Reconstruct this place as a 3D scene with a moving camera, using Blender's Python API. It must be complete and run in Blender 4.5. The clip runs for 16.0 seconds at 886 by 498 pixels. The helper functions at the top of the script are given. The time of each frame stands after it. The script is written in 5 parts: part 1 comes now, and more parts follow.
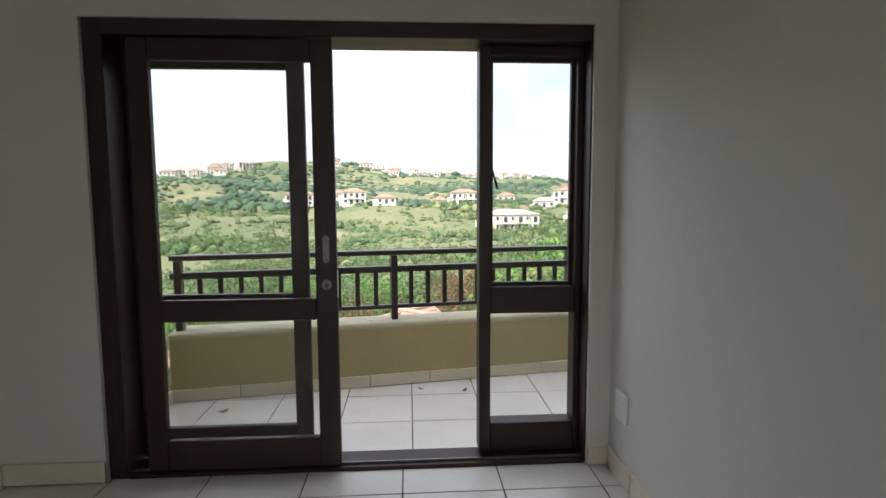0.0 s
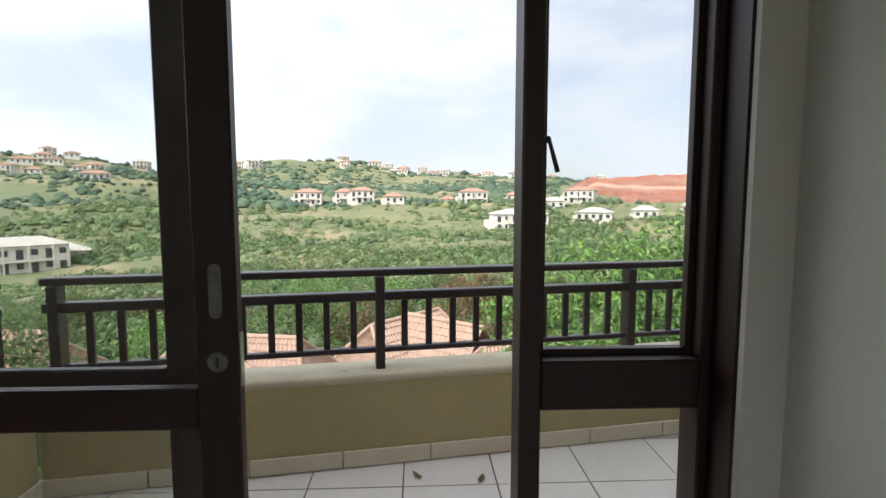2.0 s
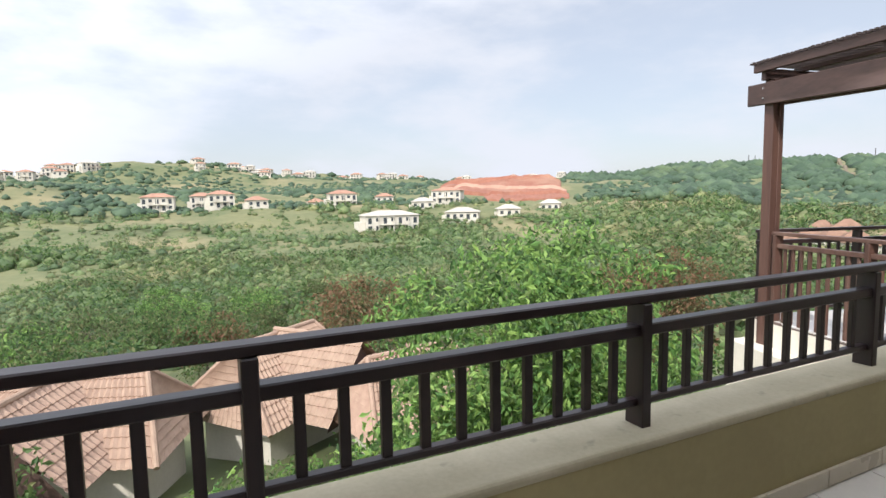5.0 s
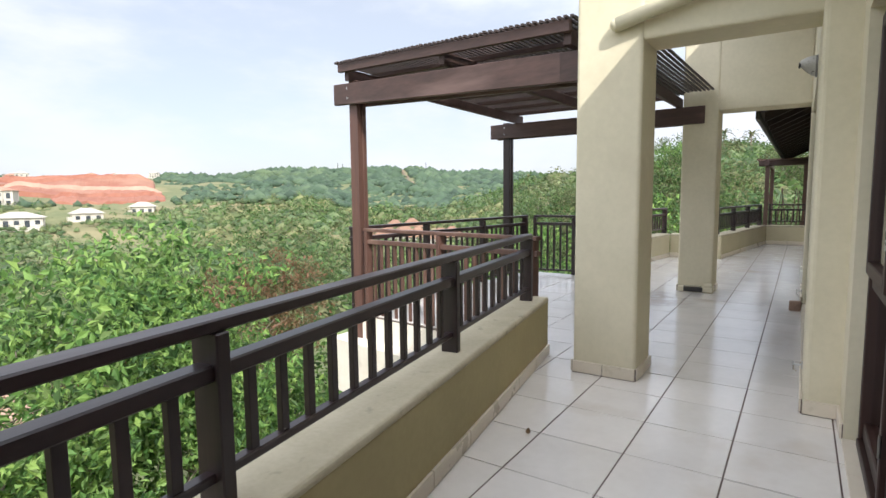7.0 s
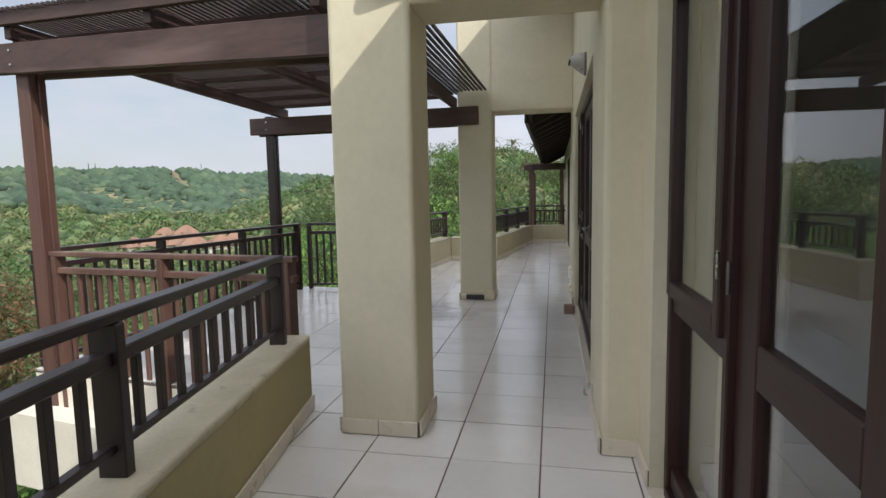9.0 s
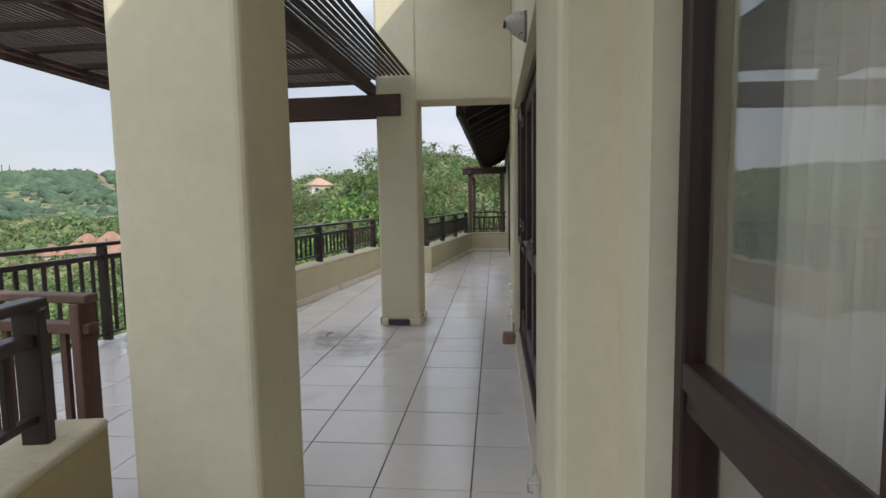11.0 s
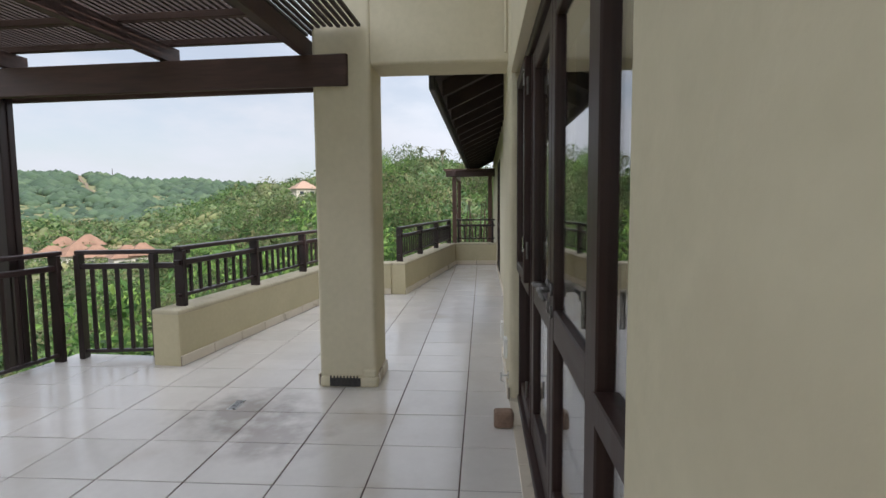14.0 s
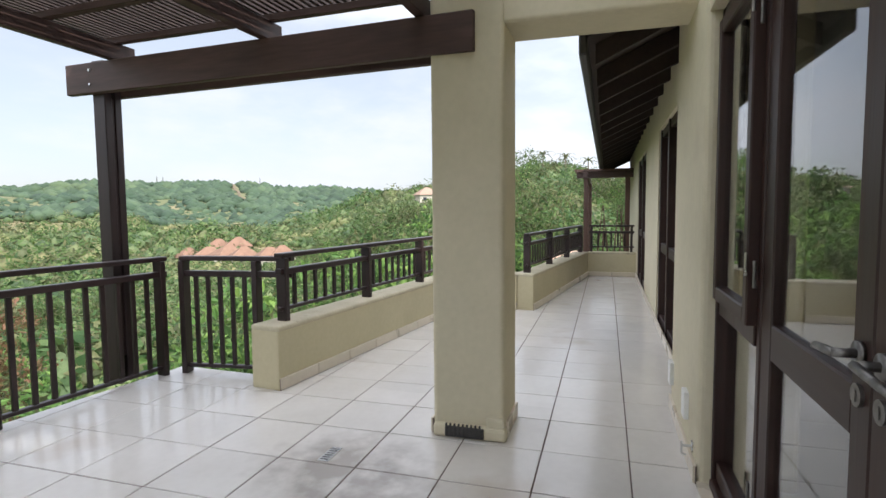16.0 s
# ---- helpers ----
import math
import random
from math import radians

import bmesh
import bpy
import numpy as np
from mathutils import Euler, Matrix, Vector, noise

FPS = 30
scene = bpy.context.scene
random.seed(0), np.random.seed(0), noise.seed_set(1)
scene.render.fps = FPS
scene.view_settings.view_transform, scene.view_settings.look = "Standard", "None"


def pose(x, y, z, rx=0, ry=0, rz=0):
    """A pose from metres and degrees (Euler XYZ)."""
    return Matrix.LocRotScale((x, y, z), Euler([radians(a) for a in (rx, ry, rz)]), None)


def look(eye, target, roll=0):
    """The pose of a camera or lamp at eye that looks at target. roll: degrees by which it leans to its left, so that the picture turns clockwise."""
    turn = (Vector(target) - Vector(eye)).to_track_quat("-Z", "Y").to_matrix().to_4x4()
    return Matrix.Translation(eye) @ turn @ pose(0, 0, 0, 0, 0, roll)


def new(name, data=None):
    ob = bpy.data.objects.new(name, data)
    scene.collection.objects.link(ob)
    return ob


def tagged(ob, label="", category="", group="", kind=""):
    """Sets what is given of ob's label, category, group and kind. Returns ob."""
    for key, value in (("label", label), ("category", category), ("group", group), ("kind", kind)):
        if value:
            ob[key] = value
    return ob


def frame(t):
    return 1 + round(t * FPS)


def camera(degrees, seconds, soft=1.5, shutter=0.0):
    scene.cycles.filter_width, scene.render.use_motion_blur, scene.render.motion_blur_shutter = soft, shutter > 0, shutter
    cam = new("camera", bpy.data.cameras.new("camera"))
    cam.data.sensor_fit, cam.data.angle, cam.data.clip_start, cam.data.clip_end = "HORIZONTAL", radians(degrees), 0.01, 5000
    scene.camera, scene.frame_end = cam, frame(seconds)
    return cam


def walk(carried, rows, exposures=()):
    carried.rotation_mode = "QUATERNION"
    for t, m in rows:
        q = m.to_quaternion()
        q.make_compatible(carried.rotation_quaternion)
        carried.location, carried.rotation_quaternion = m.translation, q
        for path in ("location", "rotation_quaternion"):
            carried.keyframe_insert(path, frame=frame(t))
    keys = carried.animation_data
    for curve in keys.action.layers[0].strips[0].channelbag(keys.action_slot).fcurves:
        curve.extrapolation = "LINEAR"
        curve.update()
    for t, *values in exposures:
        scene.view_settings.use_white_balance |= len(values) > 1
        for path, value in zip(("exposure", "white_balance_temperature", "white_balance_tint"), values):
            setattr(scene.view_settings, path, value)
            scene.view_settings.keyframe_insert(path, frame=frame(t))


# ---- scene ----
cam = camera(78.6, 16.0)
PATH = [
    (0, (-0.022, 0.34, 1.339), (0.103, 2.328, 1.151), -0.3),
    (0.5, (0.004, 0.638, 1.334), (0.118, 2.626, 1.143), -0.2),
    (1, (0.029, 0.94, 1.328), (0.133, 2.928, 1.136), 0.0),
    (1.5, (0.031, 1.246, 1.329), (0.129, 3.235, 1.139), -0.1),
    (2, (0.056, 1.561, 1.322), (0.151, 3.549, 1.131), 0.0),
    (2.5, (0.08, 1.85, 1.327), (0.152, 3.84, 1.137), 0.1),
    (3, (0.069, 2.111, 1.326), (0.127, 4.101, 1.136), 0.4),
    (5.3, (-0.033, 2.878, 1.333), (0.736, 4.715, 1.145), -0.9),
    (5.5, (0.008, 2.94, 1.31), (0.931, 4.704, 1.121), -0.7),
    (6, (0.132, 3.083, 1.281), (1.35, 4.658, 1.09), -0.8),
    (6.5, (0.273, 3.204, 1.27), (1.71, 4.58, 1.069), -0.6),
    (7, (0.443, 3.264, 1.265), (2.103, 4.362, 1.066), -0.6),
    (7.5, (0.636, 3.333, 1.287), (2.477, 4.088, 1.088), -0.8),
    (8, (0.884, 3.362, 1.272), (2.795, 3.916, 1.073), -1.0),
    (8.5, (1.147, 3.396, 1.269), (3.081, 3.864, 1.069), -1.0),
    (9, (1.402, 3.445, 1.29), (3.352, 3.842, 1.09), -1.1),
    (9.2, (1.504, 3.453, 1.293), (3.461, 3.812, 1.091), -1.2),
    (11.5, (2.782, 3.368, 1.274), (4.766, 3.547, 1.098), -0.8),
    (12, (3.065, 3.363, 1.26), (5.051, 3.527, 1.09), -0.8),
    (12.5, (3.332, 3.367, 1.264), (5.319, 3.511, 1.096), -0.9),
    (13, (3.63, 3.326, 1.285), (5.618, 3.468, 1.117), -0.8),
    (13.5, (3.895, 3.346, 1.292), (5.883, 3.488, 1.121), -0.6),
    (14, (4.151, 3.393, 1.301), (6.139, 3.537, 1.133), -0.5),
    (14.5, (4.405, 3.464, 1.305), (6.391, 3.624, 1.139), -0.5),
    (15, (4.637, 3.502, 1.3), (6.612, 3.769, 1.141), -0.6),
    (15.5, (4.816, 3.58, 1.286), (6.772, 3.97, 1.138), -0.4),
    (16, (5.02, 3.626, 1.27), (6.929, 4.202, 1.127), -0.5),
]
EXPOSURE = ((0.0, 0.70), (2.0, 0.34), (3.2, 0.20), (5.5, 0.13), (7.0, 0.35), (8.0, 0.28), (9.0, -0.16), (11.3, -0.06), (12.5, 0.0), (14.5, 0.08), (15.5, 0.26), (16.0, 0.34))
walk(cam, [(t, look(eye, aim, roll)) for t, eye, aim, roll in PATH], EXPOSURE)
# ---- light ----
SUN_WAY = Vector((0.62, 0.80, -0.86)).normalized()
world = bpy.data.worlds.new("world")
scene.world = world
world.use_nodes = True
wn, wl = world.node_tree.nodes, world.node_tree.links
wn.clear()
sky = wn.new("ShaderNodeTexSky")
sky.sky_type, sky.sun_disc = "NISHITA", False
sky.sun_elevation = math.asin(-SUN_WAY.z)
sky.sun_rotation = math.atan2(-SUN_WAY.x, -SUN_WAY.y)
sky.air_density, sky.dust_density, sky.ozone_density = 1.0, 1.6, 1.0
co = wn.new("ShaderNodeTexCoord")
stretch = wn.new("ShaderNodeMapping")
stretch.inputs["Scale"].default_value = (1.0, 1.0, 2.6)
cloud = wn.new("ShaderNodeTexNoise")
cloud.inputs["Scale"].default_value, cloud.inputs["Detail"].default_value = 2.6, 7.0
cloud.inputs["Roughness"].default_value = 0.55
ramp = wn.new("ShaderNodeMapRange")
ramp.interpolation_type = "SMOOTHSTEP"
ramp.inputs["From Min"].default_value, ramp.inputs["From Max"].default_value = 0.36, 0.62
ramp.inputs["To Min"].default_value, ramp.inputs["To Max"].default_value = 0.58, 1.0
mixc = wn.new("ShaderNodeMix")
mixc.data_type = "RGBA"
CLOUD = (9.5, 9.95, 11.1, 1)
# clouds are brighter towards the sun
facing = wn.new("ShaderNodeVectorMath")
facing.operation = "DOT_PRODUCT"
facing.inputs[1].default_value = -SUN_WAY
lit = wn.new("ShaderNodeMapRange")
lit.inputs["From Min"].default_value, lit.inputs["From Max"].default_value = -0.5, 1.0
lit.inputs["To Min"].default_value, lit.inputs["To Max"].default_value = 0.64, 2.0
tone = wn.new("ShaderNodeVectorMath")
tone.operation = "SCALE"
tone.inputs[0].default_value = CLOUD[:3]
back = wn.new("ShaderNodeBackground")
back.inputs["Strength"].default_value = 0.126
wout = wn.new("ShaderNodeOutputWorld")
wl.new(co.outputs["Generated"], stretch.inputs["Vector"])
wl.new(stretch.outputs["Vector"], cloud.inputs["Vector"])
wl.new(cloud.outputs["Fac"], ramp.inputs["Value"])
wl.new(ramp.outputs["Result"], mixc.inputs["Factor"])
wl.new(sky.outputs["Color"], mixc.inputs["A"])
wl.new(co.outputs["Generated"], facing.inputs[0])
wl.new(facing.outputs["Value"], lit.inputs["Value"])
wl.new(lit.outputs["Result"], tone.inputs["Scale"])
wl.new(tone.outputs["Vector"], mixc.inputs["B"])
wl.new(mixc.outputs["Result"], back.inputs["Color"])
wl.new(back.outputs["Background"], wout.inputs["Surface"])
sun = new("sun", bpy.data.lights.new("sun", "SUN"))
sun.data.energy, sun.data.angle, sun.data.color = 4.0, radians(0.6), (1.0, 0.975, 0.94)
sun.matrix_basis = look((0, 0, 30), Vector((0, 0, 30)) + SUN_WAY)
# fill lamp added in an assumed rear window opening, out of view
day = new("window_daylight", bpy.data.lights.new("window_daylight", "AREA"))
day.data.shape, day.data.size, day.data.size_y, day.data.energy = "RECTANGLE", 1.35, 1.25, 5.4
day.data.color = (0.93, 0.97, 1.0)
day.matrix_basis = look((-0.2, -3.19, 1.45), (0.1, 0, 1.3))


# ---- materials ----
def material(name, a, b, scale=6.0, rough=0.6, bump=0.15, fine=60.0, metal=0.0, spread=0.0, island=0.0, gloss_var=0.1,
             stain=None, stain_scale=1.2, stain_at=(0.62, 0.72), coat=0.0, depth=0.004, spots=()):
    """Two-scale noise between two colours, fine relief; spread varies alike pieces, island the joined ones."""
    m = bpy.data.materials.new(name)
    m.use_nodes = True
    n, l = m.node_tree.nodes, m.node_tree.links
    bsdf = n["Principled BSDF"]
    pos = n.new("ShaderNodeNewGeometry")
    big = n.new("ShaderNodeTexNoise")
    big.inputs["Scale"].default_value, big.inputs["Detail"].default_value = scale, 5.0
    small = n.new("ShaderNodeTexNoise")
    small.inputs["Scale"].default_value, small.inputs["Detail"].default_value = fine, 4.0
    l.new(pos.outputs["Position"], big.inputs["Vector"])
    l.new(pos.outputs["Position"], small.inputs["Vector"])
    avg = n.new("ShaderNodeMath")
    avg.operation = "MULTIPLY_ADD"
    avg.inputs[1].default_value = 0.35
    l.new(small.outputs["Fac"], avg.inputs[0])
    scaled = n.new("ShaderNodeMath")
    scaled.operation = "MULTIPLY"
    scaled.inputs[1].default_value = 0.65
    l.new(big.outputs["Fac"], scaled.inputs[0])
    l.new(scaled.outputs[0], avg.inputs[2])
    wide = n.new("ShaderNodeMapRange")
    wide.inputs["From Min"].default_value, wide.inputs["From Max"].default_value = 0.34, 0.66
    l.new(avg.outputs[0], wide.inputs["Value"])
    mix = n.new("ShaderNodeMix")
    mix.data_type = "RGBA"
    mix.inputs["A"].default_value, mix.inputs["B"].default_value = (*a, 1), (*b, 1)
    l.new(wide.outputs["Result"], mix.inputs["Factor"])
    colour = mix.outputs["Result"]
    if stain:
        blot = n.new("ShaderNodeTexNoise")
        blot.inputs["Scale"].default_value, blot.inputs["Detail"].default_value = stain_scale, 6.0
        l.new(pos.outputs["Position"], blot.inputs["Vector"])
        mask = n.new("ShaderNodeMapRange")
        mask.inputs["From Min"].default_value, mask.inputs["From Max"].default_value = stain_at
        l.new(blot.outputs["Fac"], mask.inputs["Value"])
        over = n.new("ShaderNodeMix")
        over.data_type = "RGBA"
        over.inputs["B"].default_value = (*stain, 1)
        l.new(mask.outputs["Result"], over.inputs["Factor"])
        l.new(colour, over.inputs["A"])
        colour = over.outputs["Result"]
    for centre, radius, tint in spots:
        away = n.new("ShaderNodeVectorMath")
        away.operation = "DISTANCE"
        away.inputs[1].default_value = centre
        l.new(pos.outputs["Position"], away.inputs[0])
        near_it = n.new("ShaderNodeMapRange")
        near_it.inputs["From Min"].default_value, near_it.inputs["From Max"].default_value = radius, 0.0
        l.new(away.outputs["Value"], near_it.inputs["Value"])
        patch = n.new("ShaderNodeTexNoise")
        patch.inputs["Scale"].default_value, patch.inputs["Detail"].default_value = 7.0, 8.0
        l.new(pos.outputs["Position"], patch.inputs["Vector"])
        both = n.new("ShaderNodeMath")
        both.operation = "MULTIPLY"
        l.new(near_it.outputs["Result"], both.inputs[0])
        l.new(patch.outputs["Fac"], both.inputs[1])
        cut = n.new("ShaderNodeMapRange")
        cut.inputs["From Min"].default_value, cut.inputs["From Max"].default_value, cut.inputs["To Max"].default_value = 0.17, 0.42, 0.75
        l.new(both.outputs[0], cut.inputs["Value"])
        over = n.new("ShaderNodeMix")
        over.data_type = "RGBA"
        over.inputs["B"].default_value = (*tint, 1)
        l.new(cut.outputs["Result"], over.inputs["Factor"])
        l.new(colour, over.inputs["A"])
        colour = over.outputs["Result"]
    if spread or island:
        if spread:
            info = n.new("ShaderNodeObjectInfo")
        else:
            info = n.new("ShaderNodeNewGeometry")
        rnd = info.outputs["Random" if spread else "Random Per Island"]
        k = spread or island
        vary = n.new("ShaderNodeMapRange")
        vary.inputs["To Min"].default_value, vary.inputs["To Max"].default_value = 1 - k, 1 + k
        l.new(rnd, vary.inputs["Value"])
        hsv = n.new("ShaderNodeHueSaturation")
        l.new(vary.outputs["Result"], hsv.inputs["Value"])
        hue = n.new("ShaderNodeMapRange")
        hue.inputs["To Min"].default_value, hue.inputs["To Max"].default_value = 0.5 + 0.07 * k, 0.5 - 0.05 * k
        l.new(rnd, hue.inputs["Value"])
        l.new(hue.outputs["Result"], hsv.inputs["Hue"])
        l.new(colour, hsv.inputs["Color"])
        colour = hsv.outputs["Color"]
    l.new(colour, bsdf.inputs["Base Color"])
    shine = n.new("ShaderNodeMapRange")
    shine.inputs["To Min"].default_value = max(0.02, rough - gloss_var)
    shine.inputs["To Max"].default_value = min(1.0, rough + gloss_var)
    l.new(big.outputs["Fac"], shine.inputs["Value"])
    l.new(shine.outputs["Result"], bsdf.inputs["Roughness"])
    bsdf.inputs["Metallic"].default_value = metal
    bsdf.inputs["Coat Weight"].default_value = coat
    if bump:
        b2 = n.new("ShaderNodeBump")
        b2.inputs["Strength"].default_value, b2.inputs["Distance"].default_value = bump, depth
        l.new(avg.outputs[0], b2.inputs["Height"])
        l.new(b2.outputs["Normal"], bsdf.inputs["Normal"])
    return m


def grain(name, a, b, along, rough=0.4, scale=9.0, coat=0.0, worn=None):
    """Timber: noise stretched along one axis; worn shows paler patches of lost varnish."""
    m = material(name, a, b, scale, rough, 0.25, 40.0, stain=worn, stain_scale=2.2, stain_at=(0.58, 0.75), coat=coat)
    n, l = m.node_tree.nodes, m.node_tree.links
    pos = next(x for x in n if x.type == "NEW_GEOMETRY")
    mp = n.new("ShaderNodeMapping")
    mp.inputs["Scale"].default_value = [0.12 if i == along else 1.6 for i in range(3)]
    l.new(pos.outputs["Position"], mp.inputs["Vector"])
    for x in n:
        if x.type == "TEX_NOISE":
            l.new(mp.outputs["Vector"], x.inputs["Vector"])
    return m


def glass(name, tint=(0.975, 0.985, 0.98)):
    m = bpy.data.materials.new(name)
    m.use_nodes = True
    n, l = m.node_tree.nodes, m.node_tree.links
    n.clear()
    see = n.new("ShaderNodeBsdfTransparent")
    see.inputs["Color"].default_value = (*tint, 1)
    shine = n.new("ShaderNodeBsdfGlossy")
    shine.inputs["Roughness"].default_value = 0.01
    facing = n.new("ShaderNodeLayerWeight")
    facing.inputs["Blend"].default_value = 0.5
    steep = n.new("ShaderNodeMath")
    steep.operation = "POWER"
    steep.inputs[1].default_value = 3.7
    l.new(facing.outputs["Facing"], steep.inputs[0])
    fres = n.new("ShaderNodeMapRange")
    fres.inputs["To Min"].default_value, fres.inputs["To Max"].default_value = 0.04, 0.95
    l.new(steep.outputs[0], fres.inputs["Value"])
    mix = n.new("ShaderNodeMixShader")
    out = n.new("ShaderNodeOutputMaterial")
    l.new(fres.outputs[0], mix.inputs["Fac"])
    l.new(see.outputs[0], mix.inputs[1])
    l.new(shine.outputs[0], mix.inputs[2])
    l.new(mix.outputs[0], out.inputs["Surface"])
    return m


PLASTER = material("cream_plaster", (0.585, 0.53, 0.375), (0.665, 0.60, 0.435), 2.2, 0.85, 0.55, 26.0, stain=(0.49, 0.43, 0.30), stain_scale=1.1, stain_at=(0.62, 0.8), depth=0.006)
PARAPET = material("ochre_plaster", (0.375, 0.315, 0.160), (0.435, 0.365, 0.190), 2.0, 0.85, 0.3, 30.0, stain=(0.36, 0.29, 0.15), stain_scale=0.9, stain_at=(0.58, 0.8))
LEDGE = material("weathered_ledge", (0.54, 0.48, 0.34), (0.44, 0.39, 0.27), 5.0, 0.9, 0.5, 55.0, stain=(0.26, 0.23, 0.17), stain_scale=11.0, stain_at=(0.62, 0.80))
TERRACE = material("yellow_cream_plaster", (0.49, 0.435, 0.275), (0.555, 0.49, 0.32), 2.1, 0.85, 0.35, 28.0, stain=(0.43, 0.37, 0.23), stain_scale=1.0, stain_at=(0.60, 0.8))
INWALL = material("interior_paint", (0.60, 0.58, 0.52), (0.64, 0.62, 0.56), 1.5, 0.75, 0.12, 50.0)
CEIL = material("ceiling_paint", (0.74, 0.74, 0.71), (0.78, 0.78, 0.75), 2.0, 0.9, 0.1, 40.0)
TILE = material("glazed_cream_tile", (0.68, 0.64, 0.585), (0.735, 0.695, 0.64), 3.5, 0.17, 0.05, 22.0, spread=0.035, gloss_var=0.08, stain=(0.60, 0.53, 0.45), stain_scale=1.6, stain_at=(0.60, 0.78), depth=0.002,
                spots=(((7.35, 4.85, 0), 0.75, (0.33, 0.29, 0.25)), ((7.0, 4.55, 0), 0.55, (0.38, 0.33, 0.29)), ((9.3, 4.6, 0), 0.6, (0.45, 0.40, 0.34))))
GROUT = material("dark_grout", (0.10, 0.075, 0.065), (0.17, 0.12, 0.10), 3.0, 0.95, 0.4, 70.0)
SKIRT = material("cream_skirting_tile", (0.62, 0.55, 0.43), (0.68, 0.60, 0.48), 4.0, 0.3, 0.08, 25.0, spread=0.04)
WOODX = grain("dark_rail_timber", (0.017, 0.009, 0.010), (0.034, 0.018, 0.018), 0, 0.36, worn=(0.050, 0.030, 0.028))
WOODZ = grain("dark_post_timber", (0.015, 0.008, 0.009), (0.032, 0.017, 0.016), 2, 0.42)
# lighter red-brown copies of the rail timber: sunlight put into the colour
SUN_REDX = grain("sunlit_red_timber", (0.080, 0.040, 0.030), (0.130, 0.068, 0.050), 0, 0.5, worn=(0.20, 0.12, 0.09))
SUN_REDZ = grain("sunlit_red_post_timber", (0.075, 0.036, 0.027), (0.120, 0.060, 0.044), 2, 0.5, worn=(0.19, 0.11, 0.085))
BEAMY = grain("pergola_beam_timber", (0.045, 0.024, 0.019), (0.085, 0.047, 0.038), 1, 0.6, worn=(0.16, 0.10, 0.085))
SLATM = grain("pergola_slat_timber", (0.028, 0.018, 0.016), (0.055, 0.036, 0.031), 0, 0.65)
DOORW = grain("dark_stained_door_timber", (0.017, 0.0055, 0.0035), (0.036, 0.012, 0.007), 2, 0.48)
DOORH = grain("dark_stained_rail_timber", (0.017, 0.0055, 0.0035), (0.036, 0.012, 0.007), 0, 0.48)
GLASS = glass("window_glass")
METAL = material("brushed_steel", (0.55, 0.55, 0.54), (0.62, 0.62, 0.60), 8, 0.28, 0.03, 90, metal=1.0)
DULL = material("worn_dull_steel", (0.16, 0.15, 0.14), (0.26, 0.25, 0.24), 30, 0.42, 0.06, 120, metal=1.0)
IRON = material("black_iron", (0.03, 0.03, 0.03), (0.06, 0.055, 0.05), 20, 0.6, 0.2, 80)
CURTAIN = material("cream_curtain_cloth", (0.60, 0.56, 0.47), (0.68, 0.64, 0.55), 5, 0.9, 0.3, 160)
WHITEP = material("white_plastic", (0.74, 0.74, 0.70), (0.78, 0.78, 0.74), 8, 0.4, 0.02, 60)
LAMPGREY = material("weathered_grey_metal", (0.42, 0.41, 0.38), (0.54, 0.53, 0.50), 14, 0.5, 0.15, 70, stain=(0.12, 0.11, 0.10), stain_scale=38.0, stain_at=(0.60, 0.68))
BRICK = material("weathered_brick", (0.20, 0.13, 0.09), (0.30, 0.20, 0.14), 18, 0.9, 0.6, 70)
SLABM = material("pale_concrete", (0.62, 0.56, 0.46), (0.72, 0.66, 0.55), 3, 0.9, 0.4, 40, stain=(0.45, 0.40, 0.32), stain_scale=2.5)
ROOFD = material("dark_soffit_timber", (0.022, 0.014, 0.011), (0.045, 0.028, 0.022), 6, 0.7, 0.3, 40)
ROOFT = material("terracotta_roof_tile", (0.27, 0.175, 0.125), (0.37, 0.255, 0.185), 3.0, 0.85, 0.4, 30, spread=0.06, stain=(0.30, 0.19, 0.14), stain_scale=1.5)
FARROOF = material("far_roof_tile", (0.28, 0.145, 0.095), (0.38, 0.22, 0.15), 0.6, 0.9, 0.3, 6.0)
BROWNROOF = material("brown_roof_tile", (0.19, 0.105, 0.068), (0.27, 0.16, 0.108), 0.8, 0.9, 0.3, 6.0)
GREYROOF = material("far_grey_roof", (0.36, 0.32, 0.27), (0.46, 0.42, 0.36), 0.6, 0.9, 0.3, 6.0)
FARWALL = material("far_white_wall", (0.48, 0.44, 0.37), (0.57, 0.53, 0.45), 0.5, 0.9, 0.1, 8.0)
FARGLASS = material("far_dark_window", (0.03, 0.035, 0.04), (0.06, 0.07, 0.08), 1.0, 0.2, 0.0)
BARK = material("grey_bark", (0.13, 0.10, 0.075), (0.24, 0.20, 0.155), 8, 0.95, 0.6, 40)


def leafy(name, a, b, island):
    m = material(name, a, b, 0.6, 0.55, 0.0, 6.0, island=island)
    n, l = m.node_tree.nodes, m.node_tree.links
    bsdf = n["Principled BSDF"]
    bsdf.inputs["Specular IOR Level"].default_value = 0.25
    through_leaf = n.new("ShaderNodeBsdfTranslucent")
    l.new(bsdf.inputs["Base Color"].links[0].from_socket, through_leaf.inputs["Color"])
    both = n.new("ShaderNodeMixShader")
    both.inputs["Fac"].default_value = 0.42
    l.new(bsdf.outputs["BSDF"], both.inputs[1])
    l.new(through_leaf.outputs["BSDF"], both.inputs[2])
    l.new(both.outputs["Shader"], n["Material Output"].inputs["Surface"])
    return m


